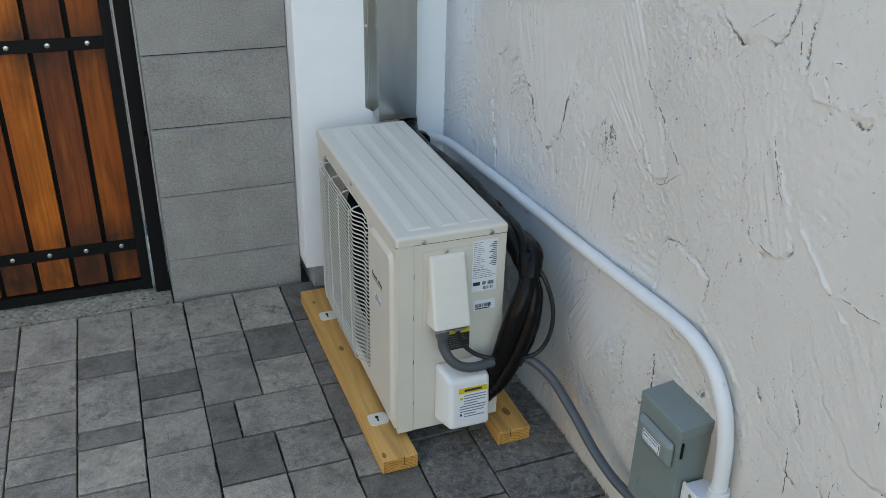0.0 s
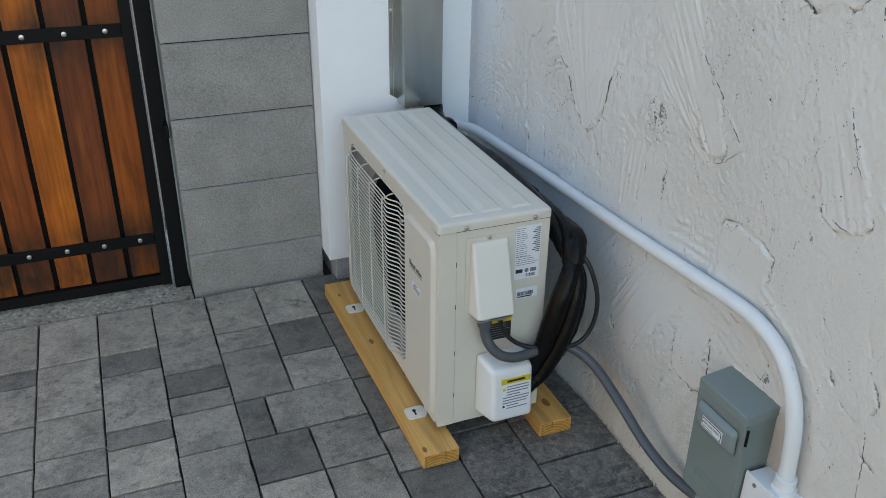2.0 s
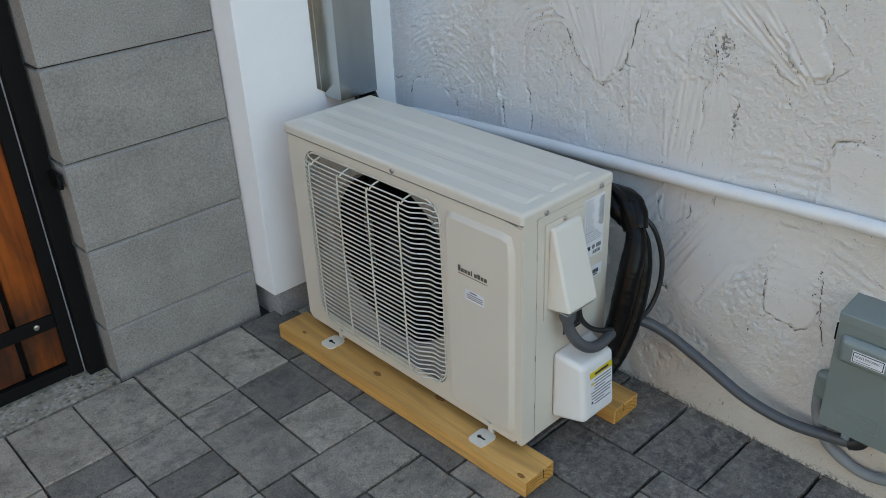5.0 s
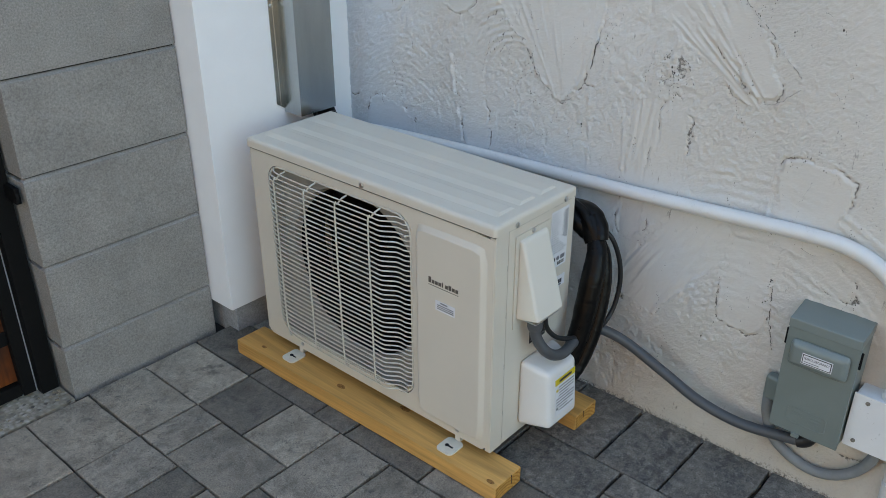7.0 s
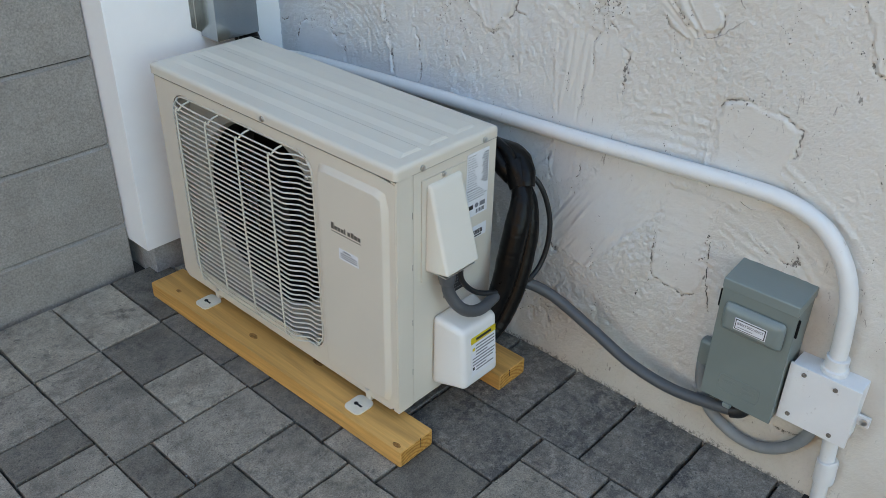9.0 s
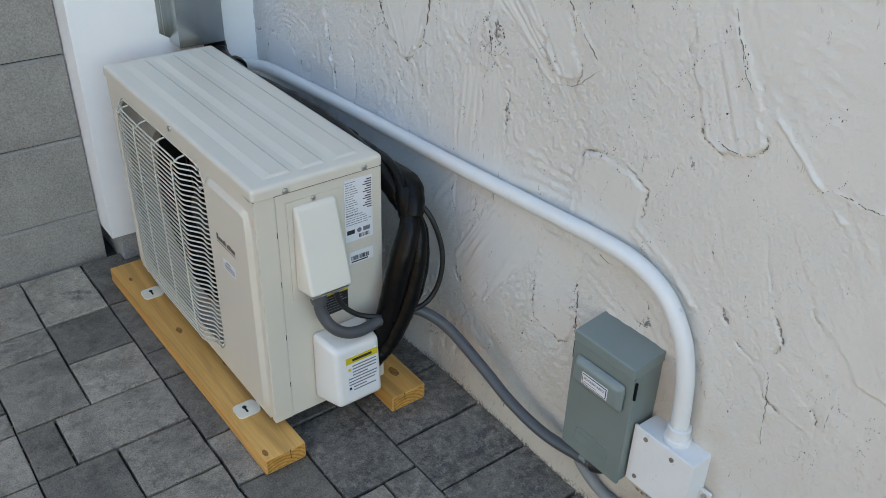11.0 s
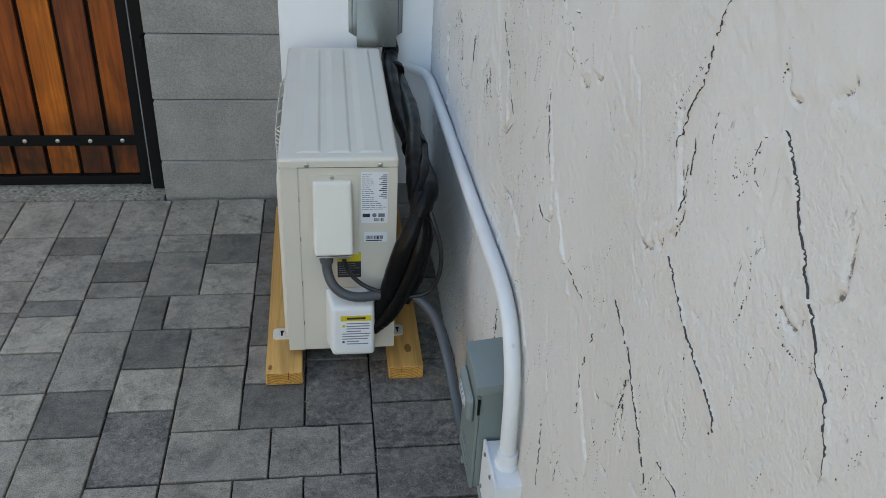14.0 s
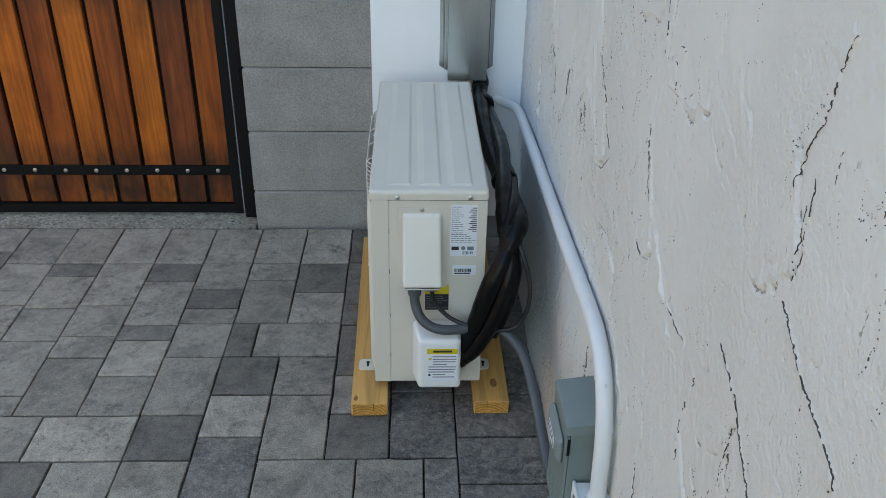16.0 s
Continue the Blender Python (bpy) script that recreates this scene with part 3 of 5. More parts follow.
crack([(-1.126, 1.115), (-1.149, 1.097), (-1.166, 1.077), (-1.179, 1.060), (-1.196, 1.040), (-1.217, 1.020), (-1.235, 0.998), (-1.250, 0.987), (-1.260, 0.973), (-1.274, 0.943)], 0.013, 0.0040, 0.45)
crack([(-0.998, 0.935), (-1.050, 0.906), (-1.066, 0.894), (-1.110, 0.881), (-1.138, 0.869), (-1.144, 0.857)], 0.011, 0.0038, 0.3)
crack([(-0.893, 0.814), (-0.945, 0.794), (-0.988, 0.761), (-1.030, 0.724), (-1.063, 0.696)], 0.010, 0.0034, 0.3)
crack([(-1.008, 1.168), (-0.997, 1.139), (-0.992, 1.105), (-0.976, 1.065), (-0.967, 1.018)], 0.010, 0.0036, 0.1)
crack([(-0.845, 0.732), (-0.827, 0.666), (-0.837, 0.591)], 0.009, 0.0036)
crack([(-1.105, 1.100), (-1.099, 1.086), (-1.101, 1.064), (-1.118, 1.060)], 0.009, 0.0036)
crack([(-0.700, 0.464), (-0.710, 0.405), (-0.720, 0.343)], 0.009, 0.0036, 0.1)
crack([(-1.068, 0.748), (-1.096, 0.755), (-1.118, 0.755)], 0.010, 0.0040, 0.2)
crack([(-0.258, 0.731), (-0.288, 0.737), (-0.318, 0.760), (-0.340, 0.780)], 0.008, 0.0032, 0.3)
crack([(-0.535, 0.925), (-0.574, 0.843), (-0.599, 0.817)], 0.009, 0.0032)
crack([(-0.551, 0.748), (-0.578, 0.742), (-0.614, 0.748)], 0.009, 0.0032, 0.1)
crack([(-0.716, 0.749), (-0.760, 0.742), (-0.797, 0.747)], 0.009, 0.0032)
crack([(-0.545, 1.091), (-0.562, 1.017), (-0.608, 1.025), (-0.630, 0.989), (-0.677, 1.000), (-0.704, 1.030)], 0.007, 0.0030, -0.15)
crack([(-0.404, 1.027), (-0.450, 1.054), (-0.500, 1.089)], 0.008, 0.0030)
crack([(0.073, 0.795), (0.079, 0.760), (0.086, 0.733)], 0.009, 0.0060, 0.3)
crack([(0.110, 0.678), (0.128, 0.664), (0.155, 0.652)], 0.009, 0.0034, 0.3)
crack([(-0.210, 0.910), (-0.262, 0.862), (-0.300, 0.822), (-0.330, 0.790)], 0.009, 0.0036, 0.1)
crack([(0.255, 0.770), (0.225, 0.715), (0.170, 0.662)], 0.009, 0.0030, -0.05)
crack([(0.300, 0.800), (0.275, 0.780), (0.245, 0.765)], 0.009, 0.0034, -0.05)
crack([(-0.110, 0.790), (-0.126, 0.778), (-0.139, 0.736)], 0.010, 0.0050, 0.0)
crack([(-0.090, 0.770), (-0.105, 0.735)], 0.010, 0.0060, -0.1)
crack([(0.443, 0.698), (0.428, 0.555)], 0.006, 0.0028, -0.2)
crack([(-0.350, 0.398), (-0.351, 0.352), (-0.358, 0.318), (-0.369, 0.259)], 0.011, 0.0046, 0.4)
crack([(-0.617, 1.047), (-0.642, 1.046)], 0.012, 0.0065, 0.2)
crack([(-0.370, 0.494), (-0.405, 0.484), (-0.455, 0.497)], 0.007, 0.0030, -0.1)
for k in range(7):
    y0, z0 = rng.uniform(-1.35, -0.72), rng.uniform(0.4, 1.2)
    crack([(y0, z0), (y0 + 0.3 * rng.normal(0, 0.03), z0 - rng.uniform(0.03, 0.10))], rng.uniform(0.005, 0.010), 0.0026)

# a newer, cooler white coat sprayed along the conduit, and blue corner shade painted in, over the older cream paint
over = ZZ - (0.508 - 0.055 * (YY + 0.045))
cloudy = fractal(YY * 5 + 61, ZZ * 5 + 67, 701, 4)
cool_coat_and_shade = np.where(over > 0, np.exp(-over / 0.20), np.exp(over / 0.34)) / (1 + np.exp(-(YY + np.where(over > 0, -0.02, 0.20) + 0.30 * cloudy) / 0.10))
cool_coat_and_shade = np.clip(cool_coat_and_shade + 0.9 / (1 + np.exp(-(YY - 0.62 + 0.12 * cloudy) / 0.05)), 0, 1)
cool_coat_and_shade = np.maximum(cool_coat_and_shade, 0.5 * np.exp(-(over / 0.045) ** 2) * np.clip((YY + 0.45) / 0.1, 0, 1))
grime = np.maximum(grime, np.clip(1 - ZZ / (0.022 + 0.03 * fractal(YY * 9 + 3, ZZ * 9 + 5, 733, 2)), 0, 1) * 0.42)
# browner and darker towards the bottom, in blotches
low_brown = 0.8 * np.clip((0.30 - ZZ) / 0.30 + 0.75 * fractal(YY * 6 + 81, ZZ * 6 + 83, 751, 4), 0, 1) * np.clip((0.10 - YY) / 0.25, 0, 1)
foot = 0.020 * np.clip(1 - ZZ / 0.16, 0, 1) ** 1.5 * (0.8 + 0.8 * vnoise(YY * 5 + 3, ZZ * 0 + 2, 61))
xs = WALL_X - relief - foot
ny, nz = len(ys), len(zs)
front = np.stack([xs, YY, ZZ], -1).reshape(-1, 3)
rim_i = np.concatenate([np.arange(ny) * nz, (ny - 1) * nz + np.arange(nz), (np.arange(ny) * nz + nz - 1)[::-1], np.arange(nz)[::-1]])
idx = np.arange(ny * nz).reshape(ny, nz)
quads = np.stack([idx[:-1, :-1], idx[:-1, 1:], idx[1:, 1:], idx[1:, :-1]], -1).reshape(-1, 4)
back = np.array([[0.60, ys[0], zs[0]], [0.60, ys[-1], zs[0]], [0.60, ys[-1], zs[-1]], [0.60, ys[0], zs[-1]]])
n0 = ny * nz
wall_me = bpy.data.meshes.new("wall_east")
rim_faces = [[int(i) for i in idx[::-1, 0]] + [n0, n0 + 1], [int(i) for i in idx[::-1, -1]][::-1] + [n0 + 2, n0 + 3],
             [int(i) for i in idx[0, :]] + [n0 + 3, n0], [int(i) for i in idx[-1, ::-1]] + [n0 + 1, n0 + 2], [n0, n0 + 3, n0 + 2, n0 + 1]]
loops = np.concatenate([quads.reshape(-1), np.concatenate([np.array(f) for f in rim_faces])]).astype(np.int32)
starts = np.concatenate([np.arange(len(quads)) * 4, len(quads) * 4 + np.cumsum([0] + [len(f) for f in rim_faces[:-1]])]).astype(np.int32)
wall_me.vertices.add(n0 + 4)
wall_me.vertices.foreach_set("co", np.concatenate([front, back]).astype(np.float32).reshape(-1))
wall_me.loops.add(len(loops))
wall_me.loops.foreach_set("vertex_index", loops)
wall_me.polygons.add(len(starts))
wall_me.polygons.foreach_set("loop_start", starts)
wall_me.polygons.foreach_set("use_smooth", np.concatenate([np.ones(len(quads), bool), np.zeros(len(rim_faces), bool)]))
wall_me.update(calc_edges=True)
wall_me.validate()
wall_me.attributes.new("grime", "FLOAT", "POINT").data.foreach_set("value", np.concatenate([grime.reshape(-1), np.zeros(4)]).astype(np.float32))
wall_me.attributes.new("trowelled", "FLOAT", "POINT").data.foreach_set("value", np.concatenate([trowelled.reshape(-1), np.zeros(4)]).astype(np.float32))
wall_me.attributes.new("cool_coat_and_shade", "FLOAT", "POINT").data.foreach_set("value", np.concatenate([cool_coat_and_shade.reshape(-1), np.zeros(4)]).astype(np.float32))
wall_me.attributes.new("low_brown", "FLOAT", "POINT").data.foreach_set("value", np.concatenate([low_brown.reshape(-1), np.zeros(4)]).astype(np.float32))
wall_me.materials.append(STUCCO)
tagged(new("wall_east", wall_me), "off-white painted stucco wall with rough trowel marks and cracks", "wall", kind="structure")


# dark ribbons for ledge shade and dirt in the tears, and dotted pits between the strokes
CRACK = mat("crack_shade_and_dirt", (0.060, 0.053, 0.047), 0.9)[0]
wall_east = bpy.data.objects["wall_east"]
WHERE[wall_east.name] = Vector((0, 0, 0))


def surface(y, z):
    i = min(max(int(np.searchsorted(ys, y)), 1), ny - 1)
    k = min(max(int(np.searchsorted(zs, z)), 1), nz - 1)
    return float(min(xs[i, k], xs[i - 1, k], xs[i, k - 1], xs[i - 1, k - 1]))


for n_line, (points, width, sure) in enumerate(torn_lines):
    rl = random.Random(500 + n_line)
    bm = bmesh.new()
    run = []
    for (y0, z0), (y1, z1) in zip(points, points[1:]):
        steps = max(2, int(math.hypot(y1 - y0, z1 - z0) / 0.0016))
        run += [(y0 + (y1 - y0) * i / steps, z0 + (z1 - z0) * i / steps) for i in range(steps)]
    prev = None
    drift = 0.0
    for i, (y, z) in enumerate(run):
        drift = 0.9 * drift + rl.gauss(0, 0.0005)
        keep = 0.7 * noise.noise(Vector((y * 80, z * 80, n_line * 3.1))) + 0.75 * noise.noise(Vector((y * 270, z * 270, n_line * 1.7))) + 0.14 + sure
        if keep < 0:
            prev = None
            continue
        ends = min(i, len(run) - 1 - i) / (0.22 * len(run))
        w = width * (0.21 if width > 0.0043 else 0.12) * min(1.0, 0.35 + ends) * min(1.0, 0.35 + 1.3 * keep) * (0.85 + 0.5 * noise.noise(Vector((y * 500, z * 500, 7.7)))) * rl.uniform(0.85, 1.1)
        j = min(i + 1, len(run) - 1)
        d = Vector((run[j][0] - run[j - 1][0], run[j][1] - run[j - 1][1])).normalized()
        cy, cz = y - d.y * drift, z + d.x * drift
        x = surface(cy, cz)
        sec = [bm.verts.new((x + 0.0012, cy - d.y * w, cz + d.x * w)), bm.verts.new((x - 0.0004 - 0.45 * w, cy, cz)), bm.verts.new((x + 0.0012, cy + d.y * w, cz - d.x * w))]
        if prev:
            for k in range(2):
                bm.faces.new((prev[k], prev[k + 1], sec[k + 1], sec[k]))
        prev = sec
    if bm.faces:
        bmesh.ops.delete(bm, geom=[v for v in bm.verts if not v.link_faces], context="VERTS")
        part("crack", bm, CRACK, wall_east, smooth=False)
    else:
        bm.free()

rl = random.Random(77)
bm = bmesh.new()
for k in range(230):
    y, z = (rl.uniform(-1.4, -0.2), rl.uniform(0.35, 1.2)) if k % 3 else (rl.uniform(-0.5, 0.7), rl.uniform(0.1, 1.1))
    if k % 40 == 0:
        y, z = rl.gauss(-0.09, 0.022), rl.gauss(0.765, 0.018)
    elif k % 32 == 5:
        y, z = rl.gauss(0.29, 0.035), rl.gauss(0.75, 0.035)
    elif k % 32 == 9:
        y, z = rl.gauss(0.24, 0.020), rl.gauss(0.70, 0.03)
    ang = rl.gauss(-1.57, 0.35)
    for i in range(rl.randint(6, 26)):
        ang += rl.gauss(0, 0.16)
        y += math.cos(ang) * rl.uniform(0.0015, 0.006)
        z += math.sin(ang) * rl.uniform(0.0015, 0.006)
        if rl.random() < 0.35 or not 0.02 < z < 1.24:
            continue
        q = rl.uniform(0.0005, 0.0015) * (1.6 if rl.random() < 0.12 else 1.0)
        py, pz = y + rl.gauss(0, 0.0016), z + rl.gauss(0, 0.0016)
        x = surface(py, pz)
        c = bm.verts.new((x - 0.0006, py, pz))
        rim = [bm.verts.new((x + 0.0008, py + q * math.cos(a) * rl.uniform(0.7, 1.2), pz + 1.3 * q * math.sin(a) * rl.uniform(0.7, 1.3))) for a in (0.3, 1.6, 2.8, 4.0, 5.2)]
        for j in range(5):
            bm.faces.new((c, rim[j], rim[(j + 1) % 5]))
pits = part("pit", bm, CRACK, wall_east, smooth=False)
tagged(pits, kind="stuff")


# ---- white wall, plinth, closing walls ----
white_wall = part("wall_north", box(-0.030, 0.62, 0.797, 1.05, 0.081, 2.7, 0.003), WHITE)
tagged(white_wall, "smooth white painted wall end beside the stucco", "wall", kind="structure")
plinth = part("plinth", box(-0.004, 0.62, 0.820, 1.05, -0.05, 0.080, 0.002), PLINTH)
tagged(plinth, "bare grey concrete plinth under the white wall", "plinth", kind="structure")
# unseen wall, sized and coloured to bounce warm sunlight onto stucco and unit
west = part("wall_west", box(-3.1, -2.9, -3.6, 0.1, -0.05, 2.4), TAN)
tagged(west, "unseen tan wall across the passage, added for warm bounce light", "wall", kind="structure")
slab = part("threshold", box(-2.9, -0.424, 0.868, 1.35, -0.08, 0.0, 0.004), AGGREGATE)
tagged(slab, "exposed aggregate concrete threshold strip under the gate", "threshold", kind="structure")

# ---- block pillar ----
pillar = thing("block_pillar", (-0.224, 0.98, 0), "grey concrete block pillar with tooled joints", "pillar")
first_joint = None
core = part("mortar_core", box(-0.411, -0.034, 0.889, 1.075, -0.05, 2.2), SAND, pillar)
tops = [0.0, 0.1228] + [0.1228 + 0.2032 * (i + 1) for i in range(10)]
first_block = None
for i, (a, b_) in enumerate(zip(tops, tops[1:])):
    z0, z1 = (a + 0.0045 if i else -0.05), b_ - 0.0045
    if first_joint is None:
        first_joint = part("joint", hexa([(-0.4185, 0.8815, b_ - 0.0046), (-0.0325, 0.8815, b_ - 0.0046), (-0.0325, 0.90, b_ - 0.0046), (-0.4185, 0.90, b_ - 0.0046),
                                          (-0.4130, 0.8880, b_ + 0.0014), (-0.0325, 0.8880, b_ + 0.0014), (-0.0325, 0.90, b_ + 0.0014), (-0.4130, 0.90, b_ + 0.0014)]), MORTAR, pillar, smooth=False)
        base_z = b_
    elif i < 10:
        again(first_joint, "joint", (0, 0, b_ - base_z), pillar)
    if i < 2:
        first_block = part("block", box(-0.4195, -0.0315, 0.8805, 1.085, z0, z1, 0.004), BLOCK, pillar)
    else:
        again(first_block, "block", (0, 0, 0.2032 * (i - 1)), pillar)


# ---- gate ----
gate = thing("wooden_gate", (-1.1, 0.965, 0), "black steel gate with red-brown stained cedar boards", "gate")
stile = part("stile", box(-0.503, -0.474, 0.945, 0.990, 0.012, 1.85, 0.002), BLACK, gate)
again(stile, "stile", (-1.23, 0, 0), gate)
part("rail", box(-1.733, -0.503, 0.950, 0.988, 0.012, 0.043, 0.002), BLACK, gate)
part("rail", box(-1.733, -0.503, 0.950, 0.988, 1.815, 1.85, 0.002), BLACK, gate)
part("backing_sheet", box(-1.733, -0.503, 0.9835, 0.9865, 0.043, 1.815), BLACK, gate)
straps = [part("strap", box(-1.733, -0.503, 0.9555, 0.9615, z - 0.017, z + 0.017, 0.0015), BLACK, gate) for z in (0.163, 0.762, 1.40)]
for k in range(12):
    xc = -0.5435 - 0.0975 * k
    h = 0.0425 if k % 3 else 0.0415
    part("board", box(xc - h + 0.004, xc + h + 0.004, 0.9625, 0.9825, 0.046, 1.812, 0.0025), CEDARS[(2, 1, 0, 2, 0, 2, 0, 1, 0, 2, 1, 2)[k]], gate)
    for z in (0.163, 0.762, 1.40):
        part("bolt", disc_x((xc, 0.9558, z + random.uniform(-0.001, 0.001)), 0.0065, 0.005, 10, axis=(0, -1, 0)), STEEL, gate, "round zinc bolt head")
post = part("gate_post", box(-0.466, -0.426, 0.938, 0.985, 0.0, 2.0, 0.002), BLACK)
tagged(post, "black square steel gate post against the block pillar", "gate post")
# added strip whose pale colour stands for brightness through the gap
strip = part("stop_strip", box(-0.4730, -0.4702, 0.950, 0.955, 0.01, 2.0), PLINTH)
tagged(strip, "thin grey strip added for the bright gap between gate and post", "trim", kind="structure")
latch = thing("gate_latch", (-0.43, 0.905, 0.50), "small black steel latch catch on the gate post", "latch")
part("plate", box(-0.437, -0.426, 0.892, 0.9385, 0.480, 0.515, 0.002), BLACK, latch)
part("tongue", tube([(-0.432, 0.905, 0.51), (-0.432, 0.893, 0.50), (-0.432, 0.893, 0.487)], 0.004, 8, 3), BLACK, latch)

# ---- sheet metal line cover ----
cover = thing("line_cover", (0.242, 0.775, 0.547), "galvanised sheet metal duct cover on the white wall", "duct cover")
bm = bmesh.new()
prof = [(0.187, 0.796), (0.187, 0.734), (0.2965, 0.734), (0.2965, 0.796), (0.295, 0.796), (0.295, 0.7355), (0.1885, 0.7355), (0.1885, 0.796)]
low = [bm.verts.new((x, y, 0.547)) for x, y in prof]
high = [bm.verts.new((x, y, 2.6)) for x, y in prof]
for i in range(8):
    bm.faces.new((low[i], low[(i + 1) % 8], high[(i + 1) % 8], high[i]))
bm.faces.new(low[::-1])
bm.faces.new(high)
part("channel", bm, ZINC, cover, smooth=False)
for xa, xb, s in ((0.165, 0.1868, -1), (0.2967, 0.3185, 1)):
    outer, inner = (xa, xb) if s < 0 else (xb, xa)
    part("flange", hexa([(inner, 0.7945, 0.556), (outer, 0.7945, 0.570), (outer, 0.7962, 0.570), (inner, 0.7962, 0.556),
                         (inner, 0.7945, 2.6), (outer, 0.7945, 2.6), (outer, 0.7962, 2.6), (inner, 0.7962, 2.6)]), ZINC, cover, smooth=False)
    xm = inner + (outer - inner) * 0.5
    part("seam", tube([(xm, 0.7938, 0.565), (xm, 0.7938, 2.6)], 0.0022, 8, 1), ZINC, cover)
    for z in (0.80, 1.3):
        part("screw", disc_x((inner + (outer - inner) * 0.72, 0.7946, z), 0.004, 0.003, 10, axis=(0, -1, 0)), STEEL, cover)

# ---- timber sleepers ----
def sleeper(x0, x1, y0, y1, seed, turn=0.0, knots=(), splits=()):
    b = box(x0, x1, y0, y1, 0.0, 0.0375, 0.004, 2)
    bmesh.ops.subdivide_edges(b, edges=[e for e in b.edges if e.calc_length() > 0.4], cuts=14, use_grid_fill=True)
    for v in b.verts:
        v.co.x += 0.0012 * noise.noise(Vector((v.co.y * 3, seed, v.co.z * 9)))
        v.co.z += 0.0008 * noise.noise(Vector((v.co.y * 4, seed + 3, v.co.x * 9))) * (v.co.z > 0.02)
    for v in b.verts:
        v.co.x -= turn * (v.co.y - y0)
    ob = thing("timber_sleeper", ((x0 + x1) / 2, (y0 + y1) / 2, 0.0), "yellow pine timber sleeper lying on the pavers under the unit", "timber", "sleepers under the unit")
    part("beam", b, PINE, ob)
    part("end_grain", box(x0 + 0.0035, x1 - 0.0035, y0 - 0.0007, y0 + 0.002, 0.0035, 0.0340, 0.0005, 1), ENDGRAIN, ob, "orange sawn end grain with growth rings")
    for kx, ky, r in knots:
        k = tube([(kx, ky, 0.0374), (kx, ky, 0.0381), (kx, ky, 0.0384)], [r, r * 0.95, r * 0.3], 14, 1)
        for v in k.verts:
            v.co.y = ky + (v.co.y - ky) * (1.9 + 0.5 * noise.noise(v.co * 200))
        part("knot", k, KNOT, ob, "dark brown knot")
    for sx, tall in splits:
        part("split", box(sx - 0.0006, sx + 0.0006, y0 - 0.0012, y0 + 0.002, 0.0375 - tall, 0.0365), DARKIN, ob, smooth=False)
    return ob


sleeper(-0.0545, 0.0305, -0.0585, 0.741, 1, 0.013, ((-0.0255, 0.407, 0.0065), (0.0110, 0.241, 0.0070), (-0.0400, 0.664, 0.0045), (-0.0440, -0.040, 0.0050)), ((-0.002, 0.022),))
sleeper(0.2315, 0.3135, -0.0535, 0.735, 5, 0.0, ((0.2815, 0.0148, 0.0085),), ((0.262, 0.016),))

# ---- outdoor unit ----
UX, UY, UZ0, UZ1 = 0.245, 0.690, 0.057, 0.536
unit = thing("outdoor_unit", (0.122, 0.345, 0.038), "ivory enamelled mini-split outdoor unit standing on timber sleepers", "air conditioner")
# cabinet: sides and back, open at the front
bm = bmesh.new()
box(0.003, UX, 0.0, 0.0022, UZ0, UZ1, 0, 1, bm)
box(0.003, UX, UY - 0.0022, UY, UZ0, UZ1, 0, 1, bm)
box(UX - 0.0022, UX, 0.0022, UY - 0.0022, UZ0, UZ1, 0, 1, bm)
part("cabinet", bm, IVORY, unit, smooth=False)
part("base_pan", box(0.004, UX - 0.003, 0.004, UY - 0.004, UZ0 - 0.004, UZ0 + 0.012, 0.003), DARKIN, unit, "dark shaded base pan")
# right service panel, with a rounded outer corner
part("service_panel", box(0.0385, UX + 0.0012, -0.0016, 0.0, UZ0 + 0.002, UZ1 - 0.0022, 0.0007, 1), IVORY, unit)
part("corner_panel", box(0.0005, 0.0370, -0.0020, 0.012, UZ0, UZ1 - 0.001, 0.0018, 2), IVORY, unit)
# tiny dark boxes painted for the short shadows on the panel seam
for z in (0.135, 0.245, 0.36, 0.46):
    part("tab", box(0.0372, 0.0383, -0.0010, -0.0005, z - 0.006, z + 0.006, 0, 1), DARKIN, unit)

GYC, GZC = 0.4185, 0.3015
GH, GV, GR = 0.2135, 0.2085, 0.040
FR = 0.192
FYC = 0.4045


def rounded(angle, hy, hz, r):
    """A point of a rounded rectangle, by its angle."""
    c, s = math.cos(angle), math.sin(angle)
    k = min(hy / max(abs(c), 1e-9), hz / max(abs(s), 1e-9))
    y, z = c * k, s * k
    ay, az = abs(y), abs(z)
    if ay > hy - r and az > hz - r and r > 0:
        # slide in along the ray to the corner arc
        cy, cz = hy - r, hz - r
        lo_, hi_ = 0.5, 1.0
        for _ in range(30):
            m_ = (lo_ + hi_) / 2
            py, pz = ay * m_, az * m_
            out_ = py > cy and pz > cz and math.hypot(py - cy, pz - cz) > r
            lo_, hi_ = (lo_, m_) if out_ else (m_, hi_)
        y, z = y * lo_, z * lo_
    return y, z


bm = bmesh.new()
NA = 120
rings = []
y_lo, y_hi = 0.0005, UY
